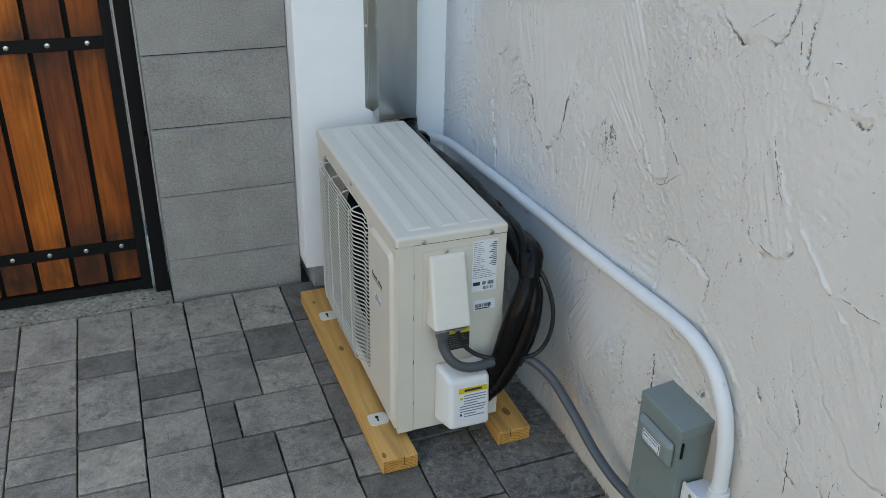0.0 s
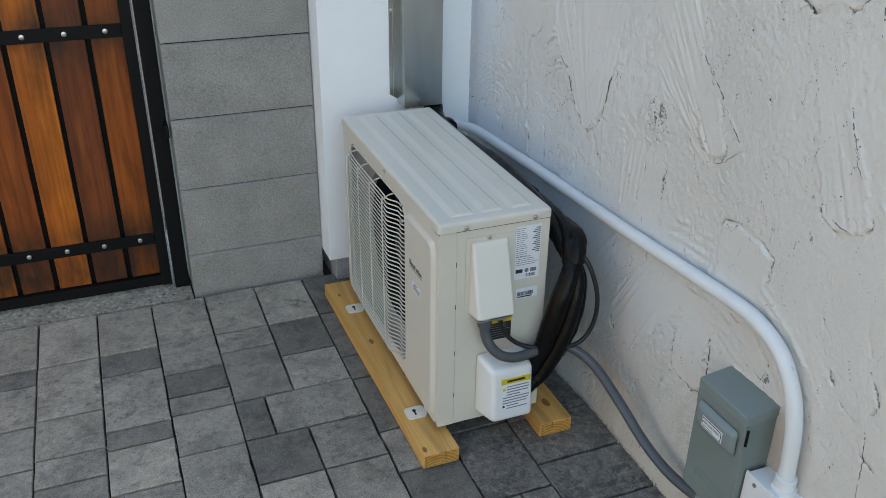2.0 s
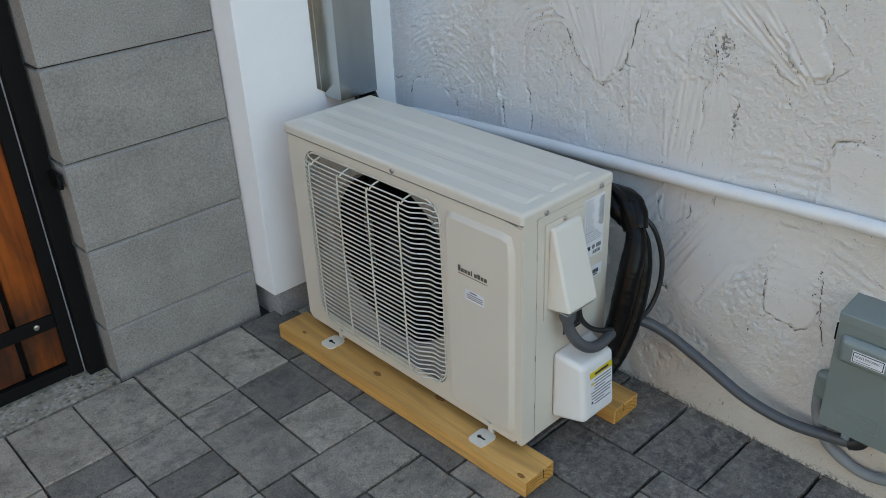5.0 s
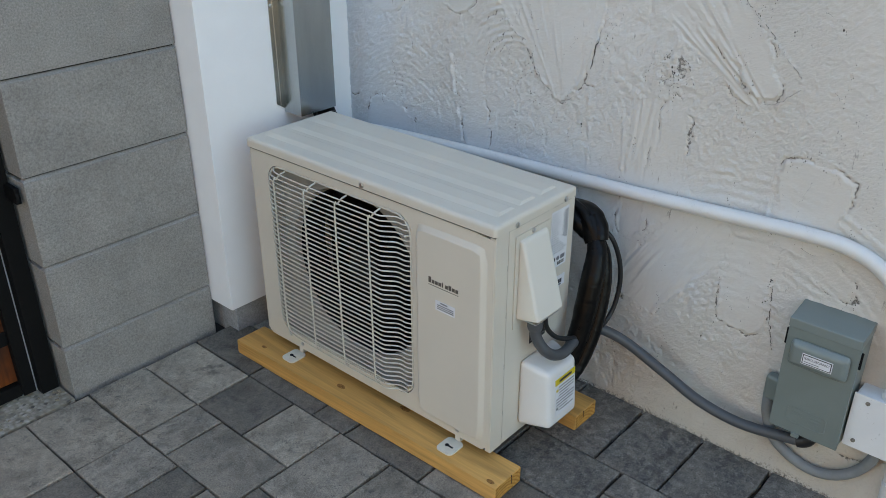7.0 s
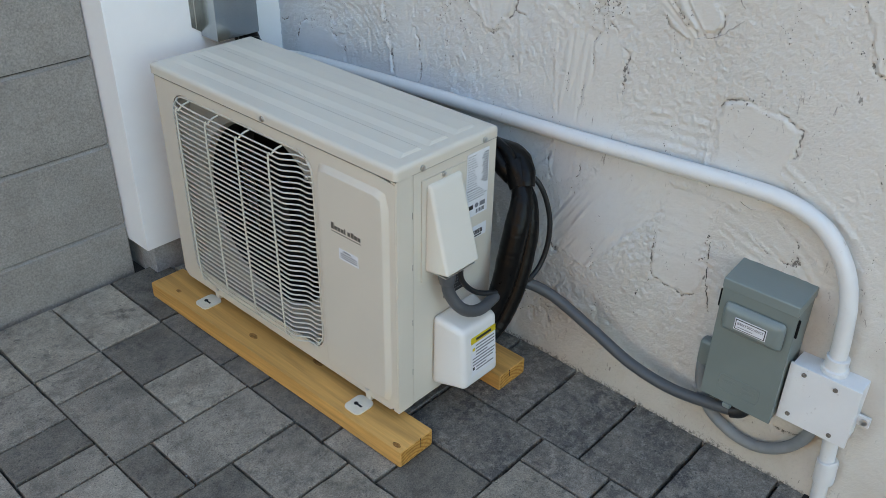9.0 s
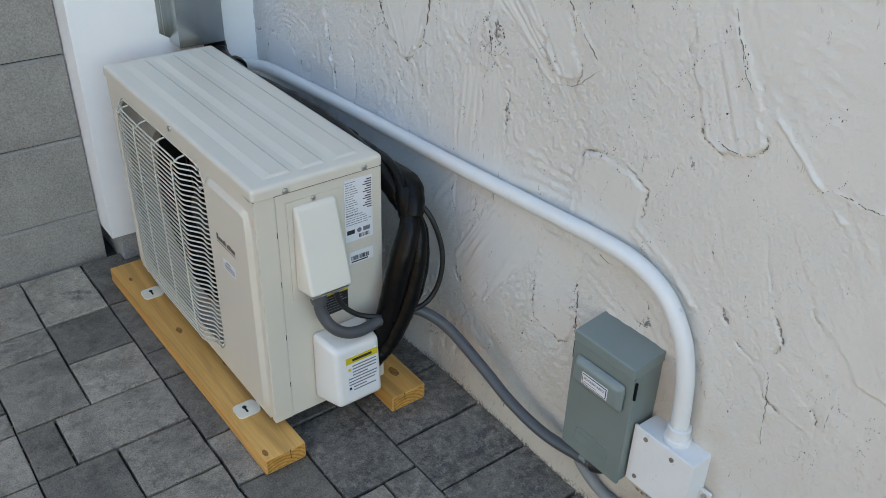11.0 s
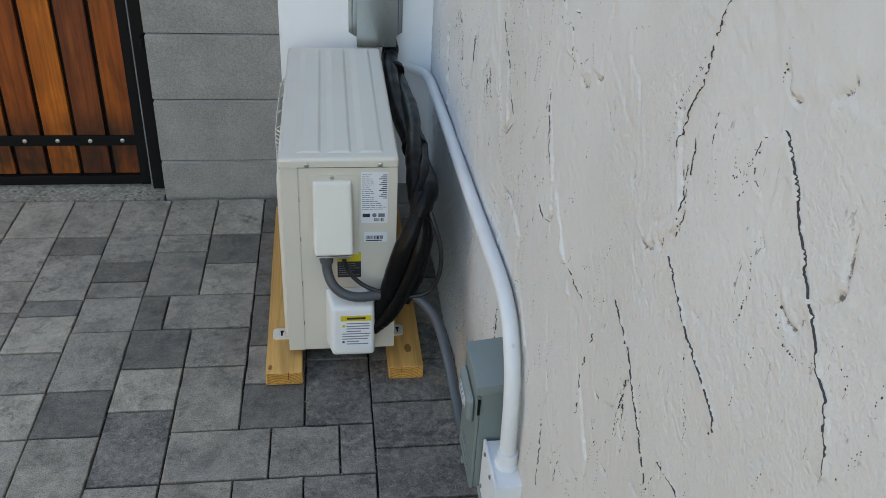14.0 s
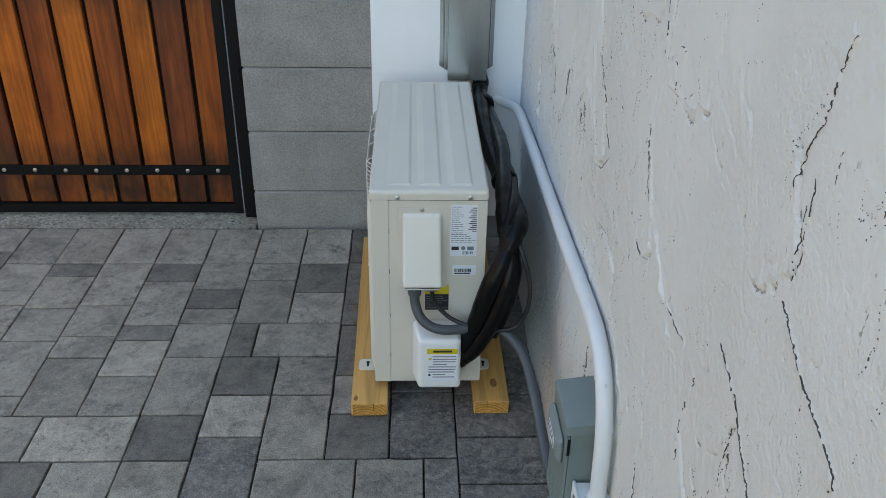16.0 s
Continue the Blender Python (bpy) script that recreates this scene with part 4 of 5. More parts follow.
for kind in ("rim_back", "rim", "lip", "dish_top", "dish", "hole", "throat"):
    ring = []
    for i in range(NA):
        a = 2 * math.pi * (i + 0.5) / NA
        if kind in ("rim", "rim_back"):
            c, s = math.cos(a), math.sin(a)
            ky = ((y_hi - GYC) if c > 0 else (GYC - y_lo)) / max(abs(c), 1e-9)
            kz = ((UZ1 - 0.0035 - GZC) if s > 0 else (GZC - UZ0)) / max(abs(s), 1e-9)
            k = min(ky, kz)
            p = (0.004 if kind == "rim_back" else -0.0005, GYC + c * k, GZC + s * k)
        elif kind in ("lip", "dish_top", "dish"):
            d, x = {"lip": (0.006, -0.0005), "dish_top": (0.003, 0.0005), "dish": (-0.006, 0.032)}[kind]
            y, z = rounded(a, GH + d, GV + d, GR)
            p = (x, GYC + y, GZC + z)
        else:
            r, x = {"hole": (FR + 0.005, 0.033), "throat": (FR, 0.046)}[kind]
            p = (x, FYC + r * math.cos(a), GZC + r * math.sin(a))
        ring.append(bm.verts.new(p))
    rings.append(ring)
inner = bmesh.new()
for ra, rb in zip(rings, rings[1:]):
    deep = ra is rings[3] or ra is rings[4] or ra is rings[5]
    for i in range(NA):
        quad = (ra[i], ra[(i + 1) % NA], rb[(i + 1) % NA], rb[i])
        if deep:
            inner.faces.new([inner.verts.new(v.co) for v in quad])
        else:
            bm.faces.new(quad)
bmesh.ops.remove_doubles(inner, verts=inner.verts[:], dist=0.00001)
bmesh.ops.delete(bm, geom=[v for v in bm.verts if not v.link_faces], context="VERTS")
part("front_panel", bm, IVORY, unit)
# a separate part only to give the recess its shaded colour
part("fan_recess", inner, RECESS, unit, "recessed fan surround, greyed for the shade behind the guard")
bm = bmesh.new()
rings = []
for inset, x, r_ in ((0.0, 0.0, 0.018), (0.0035, -0.0010, 0.0165), (0.0085, -0.0068, 0.014), (0.0110, -0.0086, 0.0125), (0.0122, -0.0089, 0.012), (0.0140, -0.0089, 0.011), (0.040, -0.0089, 0.004), (0.080, -0.0089, 0.0)):
    ring = []
    for i in range(80):
        y, z = rounded(2 * math.pi * (i + 0.5) / 80, 0.0895 - inset, 0.2205 - inset, r_)
        ring.append(bm.verts.new((x, 0.1025 + y, 0.2905 + z)))
    rings.append(ring)
for ra, rb in zip(rings, rings[1:]):
    for i in range(80):
        bm.faces.new((ra[i], ra[(i + 1) % 80], rb[(i + 1) % 80], rb[i]))
bm.faces.new(rings[-1])
part("raised_panel", bm, IVORY, unit)
# logo as plain bars
bm = bmesh.new()
for k, hgt in enumerate((0.0125, 0.0075, 0.0075, 0.0075, 0.0105, 0.0075, 0.0100, 0.0075, 0.0075)):
    box(-0.0094, -0.0087, 0.1500 - 0.0084 * k - (0.0066 if k != 4 else 0.0030), 0.1500 - 0.0084 * k, 0.3975, 0.3975 + hgt, 0, 1, bm)
part("logo_bars", bm, LOGO, unit, smooth=False)
part("logo_line", box(-0.0094, -0.0087, 0.0755, 0.1500, 0.3925, 0.3936, 0, 1), LOGO, unit, smooth=False)
sticker = part("sticker", box(-0.0095, -0.0087, 0.0835, 0.1325, 0.3425, 0.3645, 0, 1), LABEL, unit, "small white caution sticker", smooth=False)
bm = bmesh.new()
for z in (0.3475, 0.3515, 0.3555):
    box(-0.0098, -0.0094, 0.087, 0.128, z - 0.0009, z + 0.0009, 0, 1, bm)
box(-0.0098, -0.0094, 0.102, 0.120, 0.3595, 0.3625, 0, 1, bm)
part("print", bm, INKGREY, sticker, smooth=False)

# fan behind the guard
bm = bmesh.new()
loops_ = [[bm.verts.new((x, FYC + r_ * math.cos(2 * math.pi * i / 72), GZC + r_ * math.sin(2 * math.pi * i / 72))) for i in range(72)] for x, r_ in ((0.0465, FR - 0.0005), (0.075, FR - 0.002), (0.120, FR + 0.002))]
for ra, rb in zip(loops_, loops_[1:]):
    for i in range(72):
        bm.faces.new((ra[i], ra[(i + 1) % 72], rb[(i + 1) % 72], rb[i]))
# throat, coil, divider and fan are coloured dark in place of interior shade
part("fan_shroud", bm, DARKIN, unit, "fan shroud ring, coloured black for the shade inside")
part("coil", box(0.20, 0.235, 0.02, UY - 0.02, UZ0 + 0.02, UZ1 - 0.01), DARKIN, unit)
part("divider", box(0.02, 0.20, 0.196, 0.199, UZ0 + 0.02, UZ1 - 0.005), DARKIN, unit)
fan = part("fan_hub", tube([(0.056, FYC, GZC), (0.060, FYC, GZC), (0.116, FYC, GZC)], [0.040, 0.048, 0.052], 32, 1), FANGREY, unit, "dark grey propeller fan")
for k in range(3):
    bm = bmesh.new()
    grid = []
    for i in range(9):
        row = []
        r = 0.045 + (FR - 0.012 - 0.045) * i / 8
        for j in range(9):
            sweep = -0.50 + 1.02 * j / 8 + 0.35 * (i / 8) ** 2
            a = sweep + 2 * math.pi * k / 3 + 0.4
            x = 0.112 - 0.042 * (j / 8) - 0.006 * math.sin(math.pi * j / 8)
            row.append(bm.verts.new((x, FYC + r * math.cos(a), GZC + r * math.sin(a))))
        grid.append(row)
    for i in range(8):
        for j in range(8):
            bm.faces.new((grid[i][j], grid[i + 1][j], grid[i + 1][j + 1], grid[i][j + 1]))
    extra = bmesh.ops.solidify(bm, geom=bm.faces[:], thickness=0.0025)
    part("blade", bm, FANGREY, fan)

# wire guard
guard = part("guard_frame", tube([(0.0015, GYC + rounded(a, GH, GV, GR)[0], GZC + rounded(a, GH, GV, GR)[1]) for a in np.linspace(0.0, 2 * math.pi, 97)], 0.0024, 6, 1), WIRE, unit)


def half_width(z):
    """How far a wire reaches on both sides at a height above the guard's middle."""
    over = abs(z) - (GV - GR)
    return GH if over <= 0 else GH - GR + math.sqrt(max(GR ** 2 - over ** 2, 0))


wires = 38
plain = None
for i in range(wires):
    dz = -GV + 0.006 + (2 * GV - 0.012) * i / (wires - 1)
    hw = half_width(dz)
    far, near_ = GYC + hw, GYC - hw
    if plain and hw == GH:
        again(plain, "wire", (0, 0, GZC + dz - WHERE[plain.name].z), guard)
        continue
    pts = [(0.001, far, 0), (-0.011, far - 0.016, 0), (-0.0175, far - 0.05, 0), (-0.0200, 0.50, 0), (-0.0205, 0.40, 0), (-0.0200, 0.315, 0),
           (-0.0200, 0.290, 0), (-0.0208, 0.276, 0), (-0.0195, 0.265, 0), (-0.0120, 0.253, 0), (-0.0045, 0.241, 0), (-0.0030, 0.230, 0), (-0.0035, 0.218, 0), (0.001, max(near_, 0.206), 0)]
    o = part("wire", tube([(x, y, GZC + dz) for x, y, _ in pts], 0.0016, 6, 3), WIRE, guard)
    if hw == GH:
        plain = o
for y in (0.586, 0.489, 0.393, 0.297):
    zt, zb = GZC + GV - 0.004, GZC - GV + 0.004
    part("upright", tube([(0.001, y - 0.012, zt), (-0.012, y - 0.010, zt - 0.004), (-0.020, y - 0.006, zt - 0.014), (-0.0225, y, zt - 0.026), (-0.0225, y, GZC), (-0.0195, y, zb + 0.012), (-0.004, y, zb)], 0.0019, 8, 4), WIRE, guard)
for y, z in ((0.2175, 0.468), (0.2175, 0.118), (0.618, 0.468), (0.618, 0.118)):
    part("screw", disc_x((-0.001, y, z), 0.005, 0.005, 10), STEEL, guard)

# top cap with pressed ribs
bm = box(-0.0035, UX + 0.0035, -0.0042, UY + 0.008, 0.510, 0.5565, 0.0090, 4)
bmesh.ops.bisect_plane(bm, geom=bm.verts[:] + bm.edges[:] + bm.faces[:], plane_co=(0, 0, 0.5362), plane_no=(0, 0, 1), clear_inner=True)
cap = part("top_cap", bm, IVORY, unit)
# dark strip that paints the shade line under the cap's lip
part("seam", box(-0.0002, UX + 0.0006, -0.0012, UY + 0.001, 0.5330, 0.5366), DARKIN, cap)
for x0, xa, xb, x1 in ((0.030, 0.048, 0.080, 0.0865), (0.096, 0.114, 0.144, 0.1505), (0.160, 0.178, 0.211, 0.2175)):
    part("rib", hexa([(x0, 0.022, 0.5560), (x1, 0.022, 0.5560), (x1, UY - 0.014, 0.5560), (x0, UY - 0.014, 0.5560),
                      (xa, 0.028, 0.5596), (xb, 0.028, 0.5596), (xb, UY - 0.020, 0.5596), (xa, UY - 0.020, 0.5596)], 0.0012, 3), IVORY, cap)
for x in (0.0567, 0.2097):
    part("screw", disc_x((x, -0.004, 0.5415), 0.0052, 0.004, 12, axis=(0, -1, 0)), STEEL, cap)
part("screw", disc_x((-0.0033, 0.3296, 0.5440), 0.0052, 0.004, 12), STEEL, cap)
for y in (0.082, 0.563):
    part("screw", disc_x((-0.0005, y, 0.0715), 0.0048, 0.003, 12), STEEL, unit)


def mount_foot(x0, x1, y):
    b = box(x0 + 0.004 if x0 < 0 else x0, x1 if x0 < 0 else x1 - 0.004, y - 0.0205, y + 0.0205, 0.0378, 0.0412)
    bmesh.ops.bevel(b, geom=[e for e in b.edges if abs(e.verts[0].co.z - e.verts[1].co.z) > 0.002], offset=0.010, segments=4, profile=0.5, affect="EDGES")
    f = part("mounting_foot", b, CAPWHITE, unit, "worn ivory steel mounting foot")
    s = (x0 + x1) / 2
    part("slot", box(s - 0.0022, s + 0.0022, y - 0.010, y + 0.006, 0.0408, 0.0416, 0.0003, 1), DARKIN, f)
    part("slot", disc_x((s, y + 0.006, 0.0408), 0.0045, 0.0017, 12, axis=(0, 0, 1)), DARKIN, f)
    part("lug", box(min(x1, 0.01) if x0 < 0 else x0 - 0.002, (x1 + 0.012) if x0 < 0 else x0 + 0.002, y - 0.007, y + 0.007, 0.0378, 0.056, 0.001, 1), IVORY, f)


for y in (0.086, 0.577):
    mount_foot(-0.047, 0.004, y)
    mount_foot(0.243, 0.280, y)

# electrical hood
part("hood_plate", box(0.0565, 0.1630, -0.0042, -0.0018, 0.3210, 0.5170, 0.0010, 2), IVORY, unit)
hood = part("electrical_hood", hexa([(0.0640, -0.0035, 0.341), (0.1520, -0.0035, 0.341), (0.1500, -0.0540, 0.349), (0.0680, -0.0540, 0.349),
                                     (0.0655, -0.0035, 0.508), (0.1505, -0.0035, 0.508), (0.1465, -0.0120, 0.503), (0.0700, -0.0120, 0.503)], 0.006, 4), IVORY2, unit)
part("screw", disc_x((0.1075, -0.004, 0.5135), 0.0046, 0.004, 12, axis=(0, -1, 0)), STEEL, unit)
part("bracket", box(0.0720, 0.1480, -0.046, -0.003, 0.3395, 0.3425, 0.0008, 1), STEEL, unit)

# valve cover
valve = part("valve_cover", hexa([(0.0860, -0.0015, 0.080), (0.2000, -0.0015, 0.080), (0.1965, -0.0735, 0.092), (0.1010, -0.0735, 0.092),
                                  (0.0860, -0.0015, 0.236), (0.2000, -0.0015, 0.236), (0.1955, -0.0640, 0.218), (0.1020, -0.0640, 0.218)], 0.012, 5), WHITEPLASTIC, unit)
def label_on_valve(x0, x1, z0, z1, lift, material, name, parent):
    ya = lambda z: -0.0735 + (z - 0.092) / (0.218 - 0.092) * 0.0095 - lift
    return part(name, hexa([(x0, ya(z0), z0), (x1, ya(z0), z0), (x1, ya(z0) + 0.0006, z0), (x0, ya(z0) + 0.0006, z0),
                            (x0, ya(z1), z1), (x1, ya(z1), z1), (x1, ya(z1) + 0.0006, z1), (x0, ya(z1) + 0.0006, z1)]), material, parent, smooth=False)


tag_ = label_on_valve(0.1205, 0.1890, 0.1140, 0.1985, 0.0008, LABEL, "warning_label", valve)
label_on_valve(0.1205, 0.1890, 0.1850, 0.1985, 0.0014, YELLOW, "yellow_strip", tag_)
rnd = random.Random(4)
for k in range(9):
    z = 0.178 - 0.0067 * k
    x1 = 0.1865 if k % 4 != 3 else 0.166
    label_on_valve(0.1330 if k < 4 or k > 6 else 0.1235, x1 - rnd.uniform(0, 0.006), z - 0.0011, z + 0.0011, 0.0013, INKGREY, "print", tag_)
label_on_valve(0.1340, 0.1760, 0.1895, 0.1945, 0.0019, INK, "print", tag_)
label_on_valve(0.1240, 0.1305, 0.1690, 0.1750, 0.0013, YELLOW, "symbol", tag_)
label_on_valve(0.1235, 0.1285, 0.1270, 0.1325, 0.0013, INK, "symbol", tag_)

# rating plate, barcode, wiring label
plate = part("rating_label", box(0.1690, 0.2265, -0.0024, -0.0017, 0.4000, 0.5240, 0, 1), LABEL, unit, "printed white rating label", smooth=False)
text_bars(plate, "print", 0.1710, 0.1960, 0.452, 0.521, -0.0024, 15, INKGREY, 1, 0.5)
bm = bmesh.new()
for k in range(13):
    z = 0.5165 - 0.0046 * k
    box(0.2150 - 0.004 * (k % 3), 0.2245, -0.0028, -0.0024, z - 0.0009, z + 0.0009, 0, 1, bm)
part("print", bm, INK, plate, smooth=False)
text_bars(plate, "print", 0.1710, 0.2230, 0.432, 0.455, -0.0024, 5, INKGREY, 3, 0.5)
bm = bmesh.new()
box(0.1720, 0.1880, -0.0028, -0.0024, 0.4150, 0.4235, 0, 1, bm)
for k in range(9):
    box(0.1965 + k * 0.0026, 0.1965 + k * 0.0026 + (0.0009 if k % 3 else 0.0016), -0.0028, -0.0024, 0.4040, 0.4115, 0, 1, bm)
part("print", bm, INK, plate, smooth=False)
part("print", tube([(0.1975, -0.0024, 0.4195), (0.1975, -0.0028, 0.4195)], 0.0048, 14, 1), INKGREY, plate, smooth=False)
part("print", box(0.2060, 0.2200, -0.0028, -0.0024, 0.4150, 0.4235, 0, 1), INKGREY, plate, smooth=False)
code = part("barcode_label", box(0.1755, 0.2265, -0.0024, -0.0017, 0.3520, 0.3765, 0, 1), LABEL, unit, "white barcode sticker", smooth=False)
bm = bmesh.new()
rnd = random.Random(9)
x = 0.1790
while x < 0.2150:
    w = rnd.choice((0.0007, 0.0012, 0.0019))
    box(x, x + w, -0.0028, -0.0024, 0.3590, 0.3680, 0, 1, bm)
    x += w + rnd.choice((0.0007, 0.0012))
box(0.1790, 0.2140, -0.0028, -0.0024, 0.3545, 0.3570, 0, 1, bm)
part("print", bm, INK, code, smooth=False)
wire_label = part("wiring_label", box(0.1160, 0.1685, -0.0024, -0.0017, 0.2600, 0.3020, 0, 1), INK, unit, "black and yellow wiring caution label", smooth=False)
part("yellow_strip", box(0.1160, 0.1685, -0.0028, -0.0017, 0.3020, 0.3260, 0, 1), YELLOW, wire_label, smooth=False)
text_bars(wire_label, "print", 0.1190, 0.1660, 0.264, 0.299, -0.0024, 6, INKGREY, 12, 0.5)

# ---- refrigerant lines in black tape ----
lines = thing("refrigerant_lines", (0.28, 0.35, 0.17), "refrigerant lines wrapped in glossy black tape behind the unit", "pipe bundle")
AXIS = [(0.280, 0.775, 0.560), (0.282, 0.766, 0.530), (0.284, 0.720, 0.500), (0.289, 0.56, 0.493), (0.297, 0.40, 0.486), (0.303, 0.26, 0.481), (0.304, 0.12, 0.478), (0.303, 0.03, 0.470), (0.299, -0.012, 0.455), (0.294, -0.030, 0.430)]


def strand(offset, phase, turns):
    """A line that winds round the bundle's axis."""
    run = spline(AXIS, 4)
    out = []
    for i, p in enumerate(run):
        d = (run[min(i + 1, len(run) - 1)] - run[max(i - 1, 0)]).normalized()
        up = (Vector((1, 0, 0)) - d * d.x).normalized()
        a = phase + 2 * math.pi * turns * i / (len(run) - 1)
        out.append(p + (up * math.cos(a) + d.cross(up) * math.sin(a)) * offset * min(1.0, 0.35 + i / 12, 0.55 + (len(run) - 1 - i) / 12))
    return out


def lumpy(n, r, amount, seed):
    rl = random.Random(seed)
    return [r * (1 + rl.uniform(-amount, amount)) for _ in range(n)]


for name, off, phase, r, seed in (("suction_run", 0.0150, 0.3, 0.0215, 3), ("liquid_run", 0.0160, 3.4, 0.0185, 4), ("drain_run", 0.0180, 1.9, 0.0110, 6)):
    pts = strand(off, phase, 1.25)
    part(name, tube(pts, [q * min(1.0, 0.6 + i / 12, 0.78 + (len(pts) - 1 - i) / 30) for i, q in enumerate(lumpy(len(pts), r, 0.06, seed))], 16, 4, None, 0.07), TAPE, lines)
for i in (9, 21):
    run = spline(AXIS, 4)
    p, q = run[i], run[i + 1]
    part("tape_collar", tube([p, p.lerp(q, 0.2), p.lerp(q, 0.5), p.lerp(q, 0.62)], [0.0290, 0.0315, 0.0310, 0.0290], 18, 3, None, 0.08), TAPE, lines)


def crinkled(pts, radii, seed):
    """A taped pipe whose wrapping bunches up in folds towards its lower end."""
    run = spline(pts, 14)
    rl = random.Random(seed)
    out = []
    for i in range(len(run)):
        u = i / (len(run) - 1)
        k = min(int(u * (len(radii) - 1)), len(radii) - 2)
        r = radii[k] + (radii[k + 1] - radii[k]) * (u * (len(radii) - 1) - k)
        fold = max(0.0, (u - 0.74) / 0.26)
        out.append(r * (1 + fold * (0.035 if i % 4 else -0.035) * rl.uniform(0.4, 1.2) + 0.010 * rl.uniform(-1, 1)))
    return tube(run, out, 20, 2, None, 0.04)


part("suction_pipe", crinkled([(0.292, -0.026, 0.440), (0.281, -0.040, 0.408), (0.262, -0.046, 0.362), (0.245, -0.047, 0.305), (0.228, -0.045, 0.242), (0.207, -0.040, 0.194), (0.185, -0.036, 0.172)],
     [0.017, 0.021, 0.0235, 0.0235, 0.0220, 0.0200, 0.019], 21), TAPE, lines)
part("liquid_pipe", crinkled([(0.296, -0.027, 0.440), (0.298, -0.044, 0.405), (0.291, -0.055, 0.362), (0.277, -0.060, 0.308), (0.254, -0.061, 0.245), (0.226, -0.056, 0.188), (0.192, -0.045, 0.146)],
     [0.012, 0.0145, 0.0165, 0.0175, 0.0175, 0.0165, 0.016], 22), TAPE, lines)
part("drain_hose", tube([(0.299, -0.022, 0.445), (0.309, -0.038, 0.400), (0.303, -0.051, 0.340), (0.288, -0.054, 0.280), (0.266, -0.050, 0.225)], [0.010, 0.0125, 0.0135, 0.0135, 0.012], 12, 8, None, 0.2), TAPE, lines)
part("tape_collar", tube([(0.301, 0.000, 0.466), (0.298, -0.016, 0.450), (0.293, -0.030, 0.430)], [0.0250, 0.0248, 0.0236], 18, 4, None, 0.05), TAPE, lines)
part("control_cable", tube([(0.302, -0.01, 0.462), (0.320, -0.048, 0.432), (0.338, -0.064, 0.365), (0.336, -0.066, 0.300), (0.312, -0.062, 0.253), (0.262, -0.060, 0.243), (0.215, -0.050, 0.248), (0.170, -0.036, 0.262), (0.138, -0.028, 0.296), (0.128, -0.027, 0.336)], 0.0050, 10, 8), RUBBER, lines)

# ---- electrical whip ----
whip = thing("electrical_whip", (0.30, -0.2, 0.09), "dark grey flexible conduit from the unit to the disconnect box", "conduit")
part("conduit", tube([(0.0925, -0.030, 0.328), (0.0935, -0.034, 0.300), (0.104, -0.046, 0.272), (0.126, -0.054, 0.252), (0.158, -0.057, 0.243), (0.205, -0.048, 0.240), (0.255, -0.040, 0.240), (0.296, -0.055, 0.231), (0.332, -0.098, 0.200), (0.350, -0.180, 0.154), (0.359, -0.265, 0.114), (0.364, -0.350, 0.100), (0.372, -0.430, 0.106), (0.376, -0.478, 0.114)],
     0.0110, 14, 8), WHIP, whip)
part("connector", tube([(0.0920, -0.029, 0.342), (0.0922, -0.030, 0.334), (0.0924, -0.030, 0.326), (0.0926, -0.0305, 0.318)], [0.014, 0.0155, 0.0155, 0.0135], 12, 1), WHIP, whip)
part("locknut", tube([(0.0920, -0.029, 0.345), (0.0920, -0.029, 0.339)], 0.017, 8, 1), STEEL, whip)
part("cable_clamp", box(0.116, 0.141, -0.038, -0.018, 0.330, 0.342, 0.002, 1), STEEL, whip, "shiny zinc cable clamp")
part("connector", tube([(0.374, -0.462, 0.111), (0.377, -0.478, 0.118), (0.379, -0.488, 0.140)], [0.014, 0.014, 0.013], 12, 5), RUBBER, whip)

# ---- painted conduit on the stucco ----
pvc = thing("painted_conduit", (0.388, -0.30, 0.30), "white painted conduit curving along the stucco wall to the junction box", "conduit")
part("pipe", tube([(0.328, 0.815, 0.468), (0.350, 0.783, 0.468), (0.376, 0.742, 0.469), (0.388, 0.690, 0.472), (0.390, 0.560, 0.480), (0.390, 0.295, 0.494), (0.390, -0.045, 0.508), (0.390, -0.280, 0.521), (0.390, -0.400, 0.527), (0.390, -0.470, 0.524), (0.390, -0.530, 0.500), (0.390, -0.570, 0.452), (0.390, -0.589, 0.400), (0.390, -0.597, 0.340), (0.391, -0.600, 0.266)],
     0.0138, 16, 8), PVC, pvc)
part("coupling", tube([(0.391, -0.600, 0.2670), (0.391, -0.600, 0.2760), (0.391, -0.600, 0.2780), (0.391, -0.600, 0.2960), (0.391, -0.600, 0.2980)], [0.0215, 0.0215, 0.0182, 0.0182, 0.0150], 18, 1), PVC, pvc)

# ---- junction box ----
jbox = thing("junction_box", (0.376, -0.605, 0.172), "white painted steel junction box screwed to the stucco wall", "junction box")
part("body", box(0.3660, 0.412, -0.6530, -0.5430, 0.1580, 0.2680, 0.002), BOXWHITE, jbox)
part("lid", box(0.3610, 0.3662, -0.6560, -0.5405, 0.1555, 0.2710, 0.0018), BOXWHITE, jbox)
for y, z in ((-0.566, 0.258), (-0.617, 0.256), (-0.558, 0.172), (-0.628, 0.168)):
    part("screw", disc_x((0.3613, y, z), 0.0040, 0.003, 10), RUSTY, jbox, "dull rusty screw head")
part("ear", box(0.398, 0.404, -0.673, -0.652, 0.184, 0.204, 0.002), BOXWHITE, jbox)
